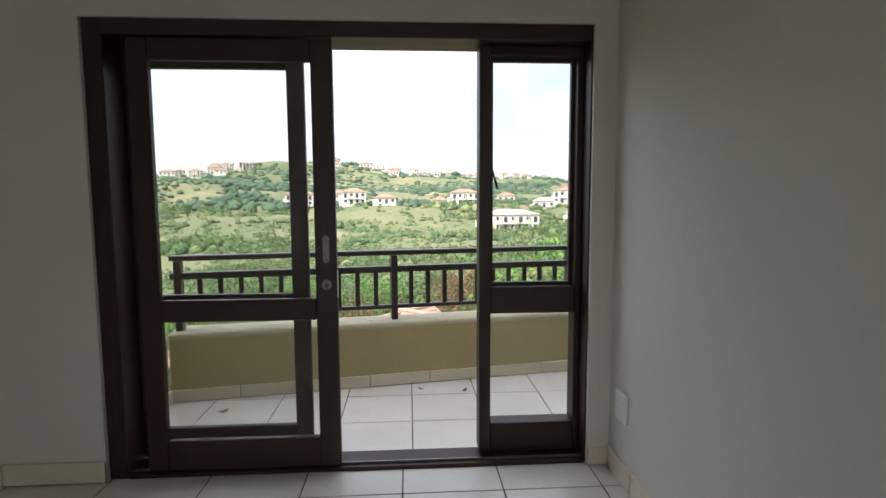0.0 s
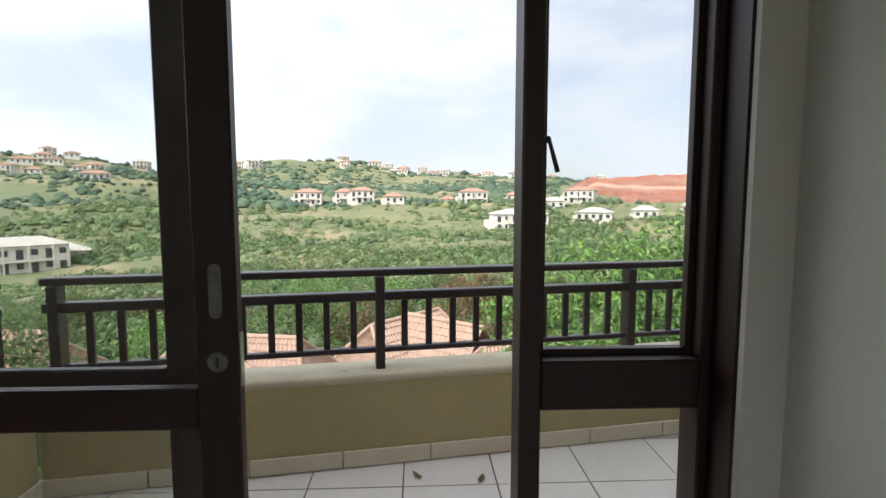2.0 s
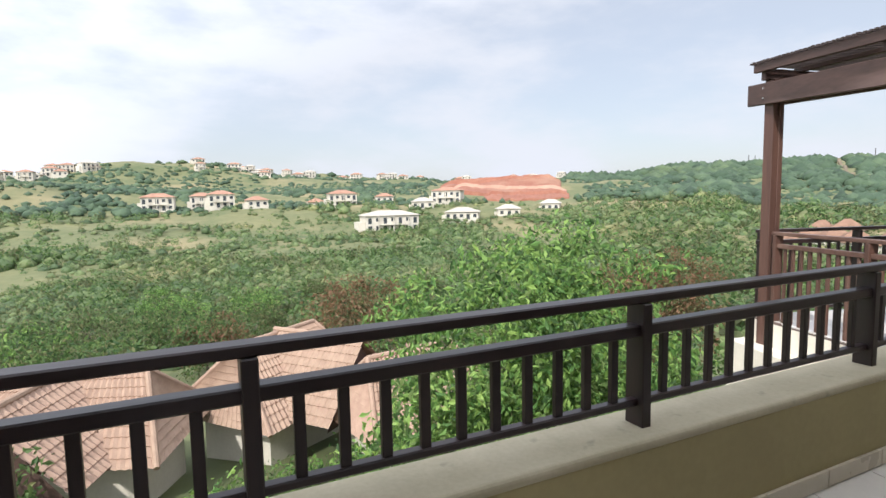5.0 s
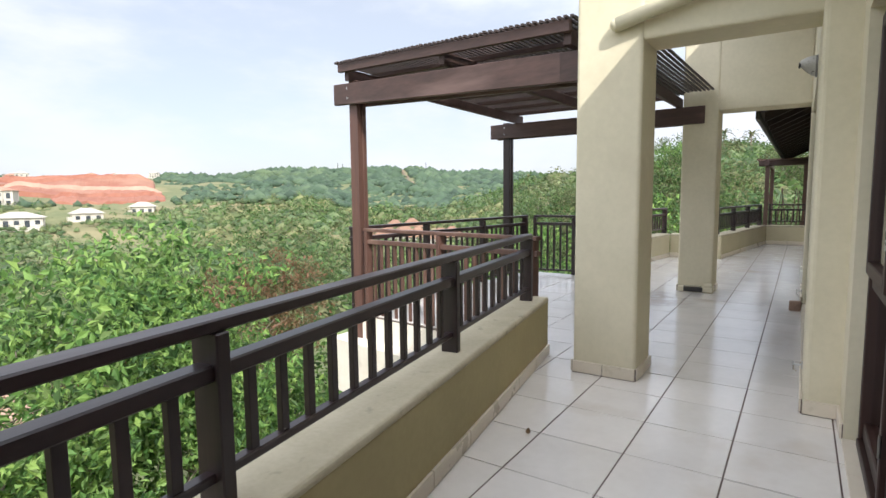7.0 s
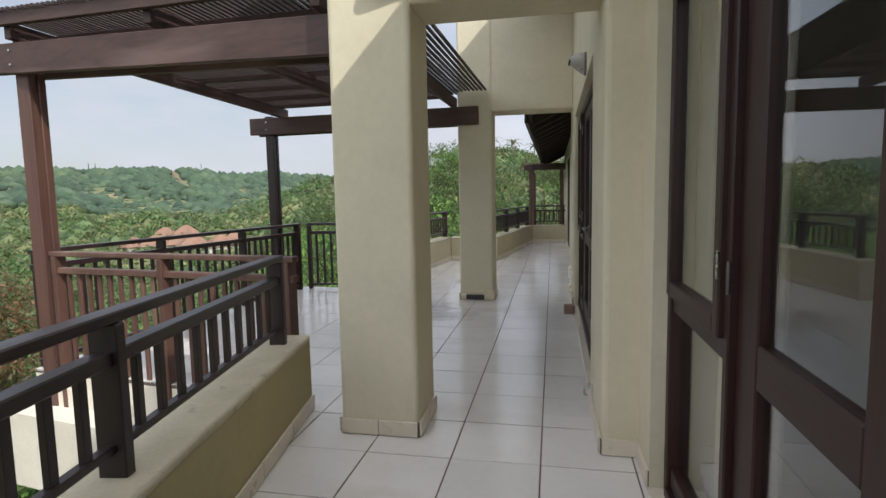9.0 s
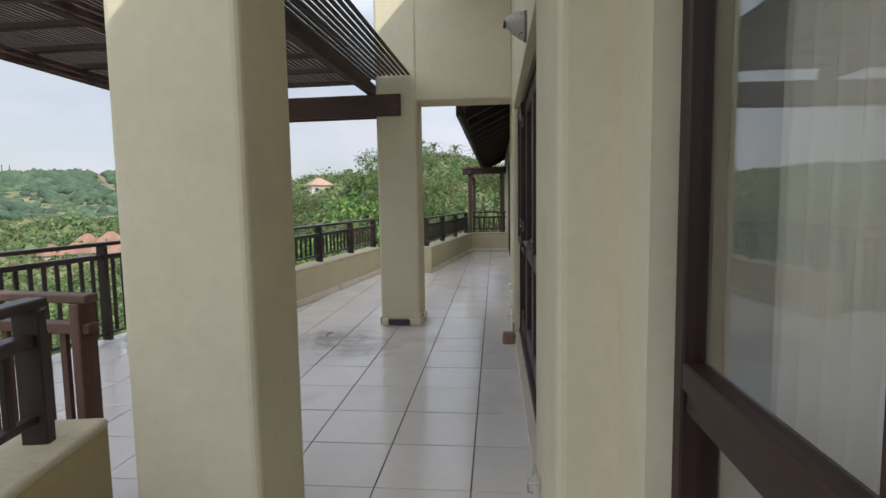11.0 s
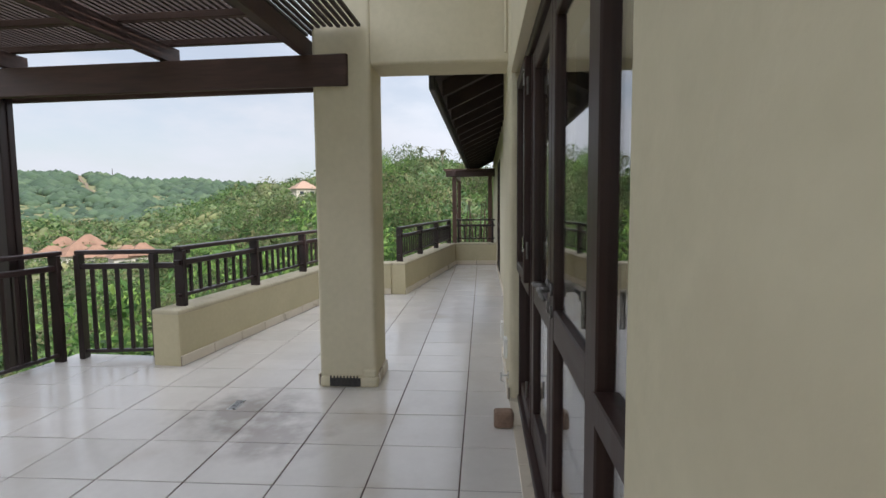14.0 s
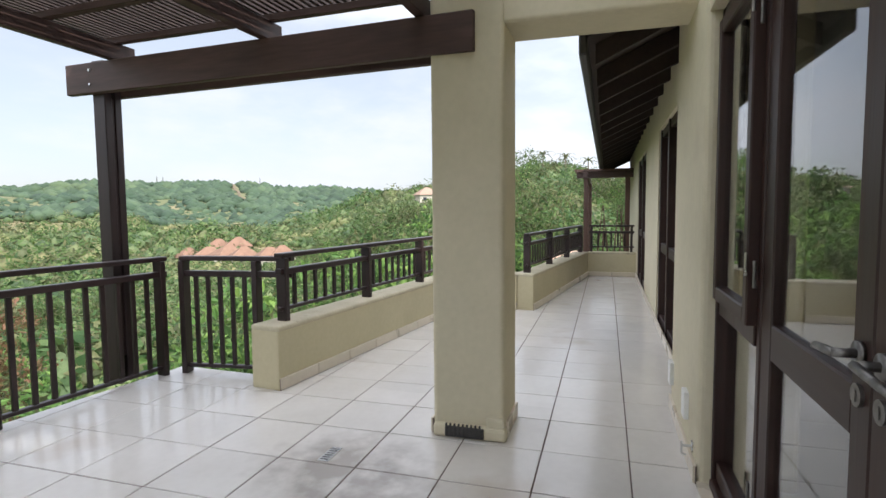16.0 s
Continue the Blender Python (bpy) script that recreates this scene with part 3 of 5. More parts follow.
def glazed_doors(name, x0, x1, y, posts, meet, head, label, handles=True):
    """Two hinged glazed leaves between two side lights, each with an upper casement."""
    root = tagged(thing(name, ((x0 + x1) / 2, y, 0), label, "door"), kind="structure")
    a, b = y - 0.045, y + 0.045
    for u, v in ((x0, x0 + (0.012 if handles else 0.055)), (x1 - 0.055, x1), (posts[0] - 0.02, posts[0] + 0.02), (posts[1] - 0.02, posts[1] + 0.02)):
        frame_member("jamb", root, u, v, 0.01, head, a, y + 0.026 if handles and u < x1 - 0.6 else b, DOORW)
    frame_member("head", root, x0 + 0.055, x1 - 0.055, head - 0.06, head, a, b - 0.002, DOORH)
    frame_member("sill", root, x0 + 0.055, x1 - 0.055, 0.01, 0.05, a, b + 0.01, DOORH)
    for s0, s1, hinge in ((x0 + (0.012 if handles else 0.055), posts[0] - 0.02, 1), (posts[1] + 0.02, x1 - 0.055, 0)):
        light = part("side_light", bmesh.new(), DOORW, root)
        bm = bmesh.new()
        add_box(bm, (s0, y - 0.03, 0.80), (s1, y + 0.035, 0.87), None, 0.004)
        bm.to_mesh(light.data)
        bm.free()
        frame_member("rail", light, s0, s1, 0.05, 0.13, y - 0.03, y + 0.03, DOORH)
        pane(light, s0, s1, 0.12, 0.81, y)
        if hinge and handles:
            pane(light, s0, s1, 0.865, head - 0.055, y)
            continue
        sash = 0.052
        for u, v, c, d, m in ((s0, s0 + sash, 0.87, head - 0.06, DOORW), (s1 - sash, s1, 0.87, head - 0.06, DOORW), (s0 + sash, s1 - sash, 0.87, 0.93, DOORH), (s0 + sash, s1 - sash, head - 0.12, head - 0.06, DOORH)):
            frame_member("casement_sash", light, u, v, c, d, y + 0.005, y + 0.062, m)
        pane(light, s0 + sash - 0.004, s1 - sash + 0.004, 0.925, head - 0.115, y + 0.035)
        hx = s0 + 0.004 if hinge == 0 else s1 - 0.004
        for z in (1.08, 1.95):
            bm = bmesh.new()
            add_tube(bm, (hx, y + 0.064, z - 0.04), (hx, y + 0.064, z + 0.04), 0.005, sides=10)
            part("hinge", bm, METAL, light, "small steel hinge")
    for n, (s0, s1) in enumerate(((posts[0] + 0.02, meet), (meet, posts[1] - 0.02))):
        lf = part("door_leaf", bmesh.new(), DOORW, root)
        side, inner = (0.105, 0.09) if handles else (0.15, 0.085)
        bm = bmesh.new()
        add_box(bm, (s0 + 0.002, y - 0.022, 0.055), (s0 + (side if n == 0 else inner), y + 0.022, head - 0.064), None, 0.004)
        bm.to_mesh(lf.data)
        bm.free()
        frame_member("stile", lf, s1 - (inner if n == 0 else side), s1 - 0.002, 0.055, head - 0.064, y - 0.022, y + 0.022, DOORW)
        for c, d in ((0.055, 0.21), (0.79, 0.905), (head - 0.16, head - 0.064)):
            frame_member("rail", lf, s0 + (side if n == 0 else inner), s1 - (inner if n == 0 else side), c, d, y - 0.021, y + 0.021, DOORH)
        pane(lf, s0 + 0.066, s1 - 0.066, 0.205, 0.795, y)
        pane(lf, s0 + 0.066, s1 - 0.066, 0.90, head - 0.155, y)
        for z in (0.30, 1.05, 1.9):
            hx = s0 if n == 0 else s1
            bm = bmesh.new()
            add_tube(bm, (hx, y + 0.047, z - 0.045), (hx, y + 0.047, z + 0.045), 0.006, sides=10)
            part("hinge", bm, DULL, lf, "worn steel hinge")
        if not handles:
            continue
        hx = s1 - 0.05 if n == 0 else s0 + 0.05
        way = -1 if n == 0 else 1
        bm = bmesh.new()
        add_tube(bm, (hx, y + 0.022, 0.975), (hx, y + 0.032, 0.975), 0.026, sides=20)
        add_tube(bm, (hx, y + 0.03, 0.975), (hx, y + 0.075, 0.975), 0.010, sides=12)
        add_tube(bm, (hx, y + 0.072, 0.975), (hx + way * 0.085, y + 0.074, 0.970), 0.010, 0.009, sides=12)
        add_tube(bm, (hx + way * 0.085, y + 0.074, 0.970), (hx + way * 0.125, y + 0.066, 0.958), 0.009, 0.006, sides=12)
        part("door_handle", bm, DULL, lf, "steel lever handle", True)
        bm = bmesh.new()
        add_tube(bm, (hx, y + 0.022, 0.890), (hx, y + 0.030, 0.890), 0.024, sides=20)
        add_box(bm, (hx - 0.004, y + 0.029, 0.877), (hx + 0.004, y + 0.032, 0.901))
        part("keyhole_plate", bm, DULL, lf, "round steel keyhole plate")
    return root


glazed_doors("door_2", D2[0], D2[1], 2.93, (1.72, 3.0), 2.275, 2.12, "closed dark-stained glazed double doors with side lights", False)
glazed_doors("door_3", D3[0], D3[1], 3.11, (5.40, 7.03), 6.235, 2.12, "closed dark-stained glazed double doors with casement side lights")
for nm, (x0, x1), z0 in (("window_1", W1, 0.02), ("window_2", W2, 0.02)):
    root = tagged(thing(nm, ((x0 + x1) / 2, 3.0, z0), "tall dark-stained timber window in the far wall", "window"), kind="structure")
    for u in (x0, (x0 + x1) / 2 - 0.04, x1 - 0.08):
        frame_member("window_frame", root, u, u + 0.08, z0, 2.10, 2.98, 3.075, DOORW)
    for c, d in ((z0, z0 + 0.1), (0.8, 0.9), (2.02, 2.10)):
        frame_member("window_rail", root, x0 + 0.08, x1 - 0.08, c, d, 2.985, 3.06, DOORH)
    pane(root, x0 + 0.07, x1 - 0.07, z0 + 0.09, 2.03, 3.0)


def curtain(x0, x1, y, folds, label):
    """A drawn curtain in soft folds on a thin rod."""
    root = thing("curtain", ((x0 + x1) / 2, y, 2.08), label, "curtain", "door curtains")
    bm = bmesh.new()
    n, rows = folds * 8, 5
    for skin in (0.0, 0.004):
        grid = []
        for j in range(rows + 1):
            f = j / rows
            grid.append([bm.verts.new((x0 + (x1 - x0) * k / n, y + skin + 0.028 * (0.6 + 0.4 * f) * math.sin(2 * math.pi * folds * k / n + 0.3 * math.sin(3 * f + k * 0.1)), 2.07 - 2.02 * f)) for k in range(n + 1)])
        for a, b in zip(grid[:-1], grid[1:]):
            for k in range(n):
                bm.faces.new((a[k], a[k + 1], b[k + 1], b[k]) if skin else (b[k], b[k + 1], a[k + 1], a[k]))
    part("cloth", bm, CURTAIN, root, "", True)
    bm = bmesh.new()
    add_tube(bm, (x0 - 0.05, y, 2.085), (x1 + 0.05, y, 2.085), 0.011, sides=10)
    part("rod", bm, DULL, root, "thin steel curtain rod")


curtain(3.1, 3.70, 2.78, 8, "cream cloth curtain drawn aside behind the glazed doors")
curtain(4.95, 5.25, 2.84, 5, "cream cloth curtain gathered behind the side light")
# tiled sills before the glazed doors
for x0, x1, y0, y1 in ((D2[0], D2[1], 2.977, 3.035), (D3[0], D3[1], 3.157, 3.21)):
    n = 6
    sill = thing("door_sill", ((x0 + x1) / 2, y0, 0), "narrow cream tiled door sill", "sill", "", "structure")
    for k in range(n):
        u, v = x0 + (x1 - x0) * k / n, x0 + (x1 - x0) * (k + 1) / n
        box("sill_tile", SKIRT, (u + 0.002, y0, -0.004), (v - 0.002, y1 + 0.006, 0.012), sill, 0.002)

# ---- parapets and rails ----
parapet("parapet_balcony", (-1.60, 3.91), (4.40, 4.892), 0.46, 0.25, "ochre plastered balcony parapet with weathered coping")
parapet("parapet_side", (-1.60, 3.037), (-1.60, 3.908), 0.457, 0.25, "ochre plastered side parapet of the balcony")
parapet("parapet_terrace", (8.285, 5.83), (11.80, 5.40), 0.46, 0.25, "cream plastered terrace parapet", TERRACE)
parapet("parapet_jog", (11.80, 5.398), (11.80, 4.70), 0.457, 0.25, "cream plastered terrace parapet", TERRACE)
parapet("parapet_passage", (11.80, 4.49), (15.60, 3.95), 0.46, 0.25, "cream plastered parapet of the passage", TERRACE)
parapet("parapet_end", (15.60, 3.948), (15.60, 3.09), 0.457, 0.25, "cream plastered parapet closing the passage", TERRACE)
DARK, SUN_RED = (WOODX, WOODZ), (SUN_REDX, SUN_REDZ)
ON = dict(base=0.455, top=0.965, mid=0.850, low=0.565)
railing("balcony_railing", (-1.70, 4.018), (4.30, 4.998), [0.135, 1.585, 2.975, 4.505, 5.95], "dark varnished timber balcony railing on the parapet", mats=DARK, **ON)
railing("side_railing", (-1.735, 3.06), (-1.735, 4.03), [0.05, 0.80], "dark varnished timber railing on the side parapet", mats=DARK, **ON)
railing("terrace_railing", (8.30, 5.945), (11.80, 5.52), [0.20, 1.37, 2.50, 3.55], "dark varnished timber railing on the terrace parapet", mats=DARK, **ON)
railing("passage_railing", (11.85, 4.61), (15.65, 4.07), [0.12, 1.3, 2.5, 3.7], "dark varnished timber railing along the passage", mats=DARK, **ON)
railing("passage_end_railing", (15.73, 3.95), (15.73, 3.12), [0.06, 0.78], "dark varnished timber railing at the passage end", mats=DARK, **ON)
# this railing's red-brown holds the sunlight on it
railing("deck_side_railing", (4.53, 5.02), (4.81, 7.16), [0.06, 1.08, 2.10], "weathered timber railing beside the deck, coloured in its sunlit red-brown", -0.3, 0.92, 0.80, -0.10, SUN_RED, pitch=0.105, foot=-0.30)
railing("deck_front_railing", (4.80, 7.36), (8.42, 6.93), [0.06, 1.25, 2.45, 3.60], "dark timber railing along the deck's front edge", 0.0, 0.93, 0.815, 0.075, DARK, pitch=0.118, foot=0.0)
railing("terrace_gate", (8.49, 6.84), (8.575, 6.18), [0.03, 0.645], "dark timber gate panel between rail and parapet", 0.0, 0.93, 0.815, 0.075, DARK, pitch=0.10, foot=0.0, over=(0.02, 0.30))

# ---- pergola ----
perg = thing("pergola", (6.4, 6.0, 0.0), "dark timber pergola with a close slatted roof over the deck", "pergola")
P1, P2 = (4.84, 7.24), (8.17, 7.13)
C1, C2 = (4.34, 4.56), (7.99, 4.30)
# the west post gets the sunlit colour, the east post the dark one
for (px, py), mat, foot in ((P1, SUN_REDZ, -0.30), (P2, WOODZ, 0.0)):
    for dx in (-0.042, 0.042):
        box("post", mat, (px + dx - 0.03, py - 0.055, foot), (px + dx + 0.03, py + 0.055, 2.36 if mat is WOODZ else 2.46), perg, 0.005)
    box("spacer", mat, (px - 0.013, py - 0.045, foot + 0.2), (px + 0.013, py + 0.045, 2.1), perg, 0.0)
for (px, py), (cx, cy), back in ((P1, C1, 0.25), (P2, C2, 0.25)):
    m, ln = along((px, py), (cx, cy))
    up = 0.10 if px < 6 else 0.0
    for off in (0.10, -0.10):
        bm = bmesh.new()
        vs = add_box(bm, (-back, off - 0.025, 2.12 + up), (ln, off + 0.025, 2.335 + up), m, 0.006)
        part("beam", bm, BEAMY, perg)
    bm = bmesh.new()
    for z in (2.18 + up, 2.28 + up):
        p = m @ Vector((0, 0, z))
        q = m @ Vector((0, 0.135, z))
        r = m @ Vector((0, -0.135, z))
        add_tube(bm, r, q, 0.009, sides=8)
    part("bolt", bm, METAL, perg)
def roof_edge(y):
    """Outer faces of the two beams at that depth."""
    return 4.34 + 0.50 * (y - 4.56) / 2.68 - 0.125, 7.99 + 0.18 * (y - 4.30) / 2.83 + 0.06


for ya, yb in ((7.27, 6.93), (5.92, 5.66), (4.70, 4.62)):
    bar("rafter", BEAMY, (roof_edge(ya)[0] - 0.005, ya), (roof_edge(yb)[1], yb), 2.335, 2.452, 0.030, perg)
for k in range(8):
    f = k / 7
    x_far = (roof_edge(7.36)[0] - 0.035) * (1 - f) + 8.10 * f
    x_near = (roof_edge(4.66)[0] - 0.035) * (1 - f) + 8.00 * f
    z0, z1, half = (2.415, 2.497, 0.020) if k == 0 else (2.452, 2.497, 0.024)
    bar("purlin", BEAMY, (x_far, 7.36 - 0.30 * f), (x_near, 4.66), z0, z1, half, perg)
n_slat = 62
for k in range(n_slat):
    f = k / (n_slat - 1)
    y, yb = 7.38 - 3.10 * f, 7.07 - 2.85 * f
    x0 = (roof_edge(y)[0] - 0.085 if y > 4.61 else 4.62) + random.uniform(-0.010, 0.010)
    x1 = (roof_edge(yb)[1] - 0.02 if y > 4.62 else 7.87) + random.uniform(-0.010, 0.010)
    bar("slat", SLATM, (x0, y), (x1, yb), 2.497 + random.uniform(0, 0.003), 2.516, 0.0125, perg, 0.0)


# the roof falls a little towards the east, and its western side towards the house
for ob in perg.children:
    kind = ob.name.split(".")[0]
    if kind in ("rafter", "purlin", "slat", "beam", "bolt"):
        for v in ob.data.vertices:
            west = (8.1 - v.co.x) / 3.4
            if kind in ("rafter", "purlin", "slat"):
                v.co.z += 0.125 * west
            v.co.z -= 0.15 * west * (7.3 - v.co.y) / 2.7

# ---- floors ----
X0, Y0, PITCH = -0.014, 3.935, 0.435


def clip(poly, zone):
    """The part of a polygon inside a convex zone, both counter-clockwise on the plan."""
    for i in range(len(zone)):
        a, b = zone[i], zone[(i + 1) % len(zone)]
        side = lambda p: (b[0] - a[0]) * (p[1] - a[1]) - (b[1] - a[1]) * (p[0] - a[0])
        out = []
        for j in range(len(poly)):
            p, q = poly[j], poly[(j + 1) % len(poly)]
            sp, sq = side(p), side(q)
            if sp >= 0:
                out.append(p)
            if (sp >= 0) != (sq >= 0):
                t = sp / (sp - sq)
                out.append((p[0] + (q[0] - p[0]) * t, p[1] + (q[1] - p[1]) * t))
        poly = out
        if len(poly) < 3:
            return []
    return poly


def prism(bm, poly, z0, z1):
    low = [bm.verts.new((x, y, z0)) for x, y in poly]
    top = [bm.verts.new((x, y, z1)) for x, y in poly]
    bm.faces.new(low[::-1])
    bm.faces.new(top)
    for i in range(len(poly)):
        j = (i + 1) % len(poly)
        bm.faces.new((low[i], low[j], top[j], top[i]))


def area(poly):
    return abs(sum(poly[i][0] * poly[(i + 1) % len(poly)][1] - poly[(i + 1) % len(poly)][0] * poly[i][1] for i in range(len(poly)))) / 2


ZONES = (
    [(-1.6, 2.94), (4.5, 2.94), (4.5, 4.925), (-1.6, 3.93)],
    [(4.5, 2.94), (8.4, 2.94), (8.62, 6.97), (4.80, 7.40), (4.5, 4.925)],
    [(8.4, 3.06), (12.0, 3.06), (12.0, 5.40), (8.56, 5.85)],
    [(12.0, 3.06), (15.8, 3.06), (15.8, 3.95), (12.0, 4.52)],
)


def tiled_floor(name, zones, x0, y0, pitch, top, label, slab=0.35, joint=0.0035):
    bm = bmesh.new()
    for z in zones:
        prism(bm, z, top - 0.03, top - 0.0035)
    root = tagged(part(name, bm, GROUT), label, "floor", "", "structure")
    whole = None
    for zone in zones:
        xs, ys = [p[0] for p in zone], [p[1] for p in zone]
        for i in range(math.floor((min(xs) - x0) / pitch), math.ceil((max(xs) - x0) / pitch)):
            for j in range(math.floor((min(ys) - y0) / pitch), math.ceil((max(ys) - y0) / pitch)):
                u, v = x0 + i * pitch, y0 + j * pitch
                a, b, c, d = u + joint, u + pitch - joint, v + joint, v + pitch - joint
                sq = [(a, c), (b, c), (b, d), (a, d)]
                cut = clip(sq, zone)
                if not cut or area(cut) < 0.002:
                    continue
                if area(cut) > 0.999 * area(sq):
                    if whole is None:
                        bm = bmesh.new()
                        h = pitch / 2 - joint
                        add_box(bm, (-h, -h, -0.014), (h, h, 0.0), None, 0.0016)
                        whole = mesh_of("tile", bm, TILE)
                    ob = new("tile", whole)
                    ob.parent = root
                    ob.matrix_basis = Matrix.Translation((u + pitch / 2, v + pitch / 2, top + random.uniform(-0.0008, 0.0008))) @ Euler((random.uniform(-0.0012, 0.0012), random.uniform(-0.0012, 0.0012), 0)).to_matrix().to_4x4()
                else:
                    bm = bmesh.new()
                    prism(bm, cut, top - 0.014, top)
                    part("tile", bm, TILE, root)
    return root


tiled_floor("floor_terrace", ZONES, X0, Y0, PITCH, 0.0, "glazed cream floor tiles with dark joints")
tiled_floor("floor", ([(-3.2, -3.2), (0.905, -3.2), (0.905, WALL_IN), (-3.2, WALL_IN)], [(D1[0], WALL_IN), (D1[1], WALL_IN), (D1[1], 2.86), (D1[0], 2.86)]), -0.061, 2.546, 0.435, IN, "glazed cream indoor floor tiles with dark joints")
bm = bmesh.new()
for z in ZONES:
    cx, cy = sum(p[0] for p in z) / len(z), sum(p[1] for p in z) / len(z)
    prism(bm, z, -0.40, -0.031)
prism(bm, [(-3.4, -3.4), (19, -3.4), (19, 2.935), (-3.4, 2.935)], -0.40, -0.101)
prism(bm, [(-3.3, -3.3), (1.1, -3.3), (1.1, 2.92), (-3.3, 2.92)], -0.0995, IN - 0.031)
tagged(part("slab", bm, SLABM), "pale concrete floor slab", "slab", "", "structure")
bm = bmesh.new()
prism(bm, [(4.24, 5.08), (4.6, 5.08), (4.98, 7.52), (4.62, 7.52)], -0.85, -0.28)
tagged(part("deck_ledge", bm, SLABM), "pale sunlit concrete ledge beside the deck", "ledge", "", "structure")
skirting((0.893, WALL_IN), (D1[1], WALL_IN), bpy.data.objects["wall_north"], z=IN, side=1)
skirting((D1[0], WALL_IN), (-3.2, WALL_IN), bpy.data.objects["wall_north"], z=IN, side=1, height=0.10)
skirting((0.905, -3.2), (0.905, WALL_IN), bpy.data.objects["wall_east"], z=IN, side=1, height=0.10)
# house body below the floor
structure("wall_base", PLASTER, (-3.3, -3.3, -8.0), (18.9, 3.0, -0.4), "cream plastered storey below", "wall")
bm = bmesh.new()
prism(bm, [(-1.7, 3.0), (8.5, 3.0), (8.3, 6.3), (5.2, 6.3), (4.3, 4.9), (-1.7, 3.95)], -8.0, -0.4)
tagged(part("wall_undercroft", bm, PLASTER), "cream plastered wall below the terrace", "wall", "", "structure")

# ---- fittings ----
sock = thing("wall_socket", (0.905, 2.60, 0.42), "white plastic double wall socket", "socket")
box("plate", WHITEP, (0.892, 2.52, 0.36), (0.905, 2.64, 0.49), sock, 0.005, 2)
for dy, dz in ((-0.025, 0.02), (0.025, 0.02)):
    box("switch", WHITEP, (0.888, 2.58 + dy - 0.012, 0.44), (0.893, 2.58 + dy + 0.012, 0.465), sock, 0.002)
grate = thing("air_grate", (7.84, 4.37, 0.0), "black iron air grate at the column's foot", "grate")
box("frame", IRON, (7.836, 4.255, 0.012), (7.852, 4.475, 0.070), grate, 0.003)
for k in range(9):
    y = 4.270 + k * 0.0238
    box("slat", IRON, (7.830, y, 0.020), (7.840, y + 0.010, 0.090), grate, 0.001)
bm = bmesh.new()
add_box(bm, (7.185, 3.215, 0.0), (7.265, 3.325, 0.105), None, 0.018, 2)
for v in bm.verts:
    v.co += Vector((noise.noise(v.co * 30), noise.noise(v.co * 30 + Vector((5, 0, 0))), 0)) * 0.006
tagged(part("brick", bm, BRICK), "weathered brown brick standing beside the doors", "brick")
lamp = thing("wall_lamp", (5.60, 3.21, 2.22), "weathered grey metal outdoor lamp with a tapered hood on the wall", "lamp")
bm = bmesh.new()
add_tube(bm, (5.60, 3.207, 2.22), (5.60, 3.222, 2.22), 0.085, 0.082, sides=28)
part("base", bm, DULL, lamp, "dark backplate")
bm = bmesh.new()
rings_of = []
for k in range(7):
    f = k / 6
    rad = 0.078 * (1 - 0.72 * f ** 1.6)
    centre = Vector((5.60, 3.222 + 0.10 * f, 2.222 + 0.028 * f))
    rings_of.append([bm.verts.new(centre + Vector((math.cos(2 * math.pi * q / 28), 0, math.sin(2 * math.pi * q / 28))) * rad) for q in range(28)])
for r0, r1 in zip(rings_of[:-1], rings_of[1:]):
    for q in range(28):
        bm.faces.new((r0[q], r1[q], r1[(q + 1) % 28], r0[(q + 1) % 28]))
bm.faces.new(rings_of[-1][::-1])
bmesh.ops.recalc_face_normals(bm, faces=bm.faces)
part("hood", bm, LAMPGREY, lamp, "weathered pale grey hood", True)
bm = bmesh.new()
add_tube(bm, (5.60, 3.318, 2.238), (5.60, 3.332, 2.240), 0.026, 0.020, sides=18)
part("lens", bm, IRON, lamp, "dark lens at the tip")
bm = bmesh.new()
for z in (1.0, 0.0):
    add_tube(bm, (7.872, 3.232, 2.30 + z * 0.3), (7.872, 3.232, 2.60 + z * 0.6), 0.009, sides=8)
tagged(part("conduit", bm, PLASTER), "thin cream painted conduit running up the wall corner", "conduit")
for x, z in ((7.98, 0.27), (8.60, 0.25)):
    box_ob = thing("outlet_box", (x, 3.215, z), "small cream outlet box on the wall", "outlet box")
    box("cover", WHITEP, (x - 0.05, 3.213, z - 0.07), (x + 0.05, 3.24, z + 0.07), box_ob, 0.005, 2)
for x, y in ((4.62, 3.21), (7.78, 3.215)):
    hook = thing("door_hook", (x, y, 0.13), "small steel door hold-back hook on the wall", "hook", "door hooks")
    bm = bmesh.new()
    add_tube(bm, (x, y, 0.13), (x, y + 0.05, 0.13), 0.007)
    add_tube(bm, (x, y + 0.05, 0.15), (x, y + 0.05, 0.09), 0.005)
    add_tube(bm, (x, y + 0.05, 0.09), (x, y + 0.03, 0.085), 0.005)
    part("hook_arm", bm, METAL, hook)
    box("plate", METAL, (x - 0.018, y - 0.001, 0.105), (x + 0.018, y + 0.006, 0.155), hook, 0.002)
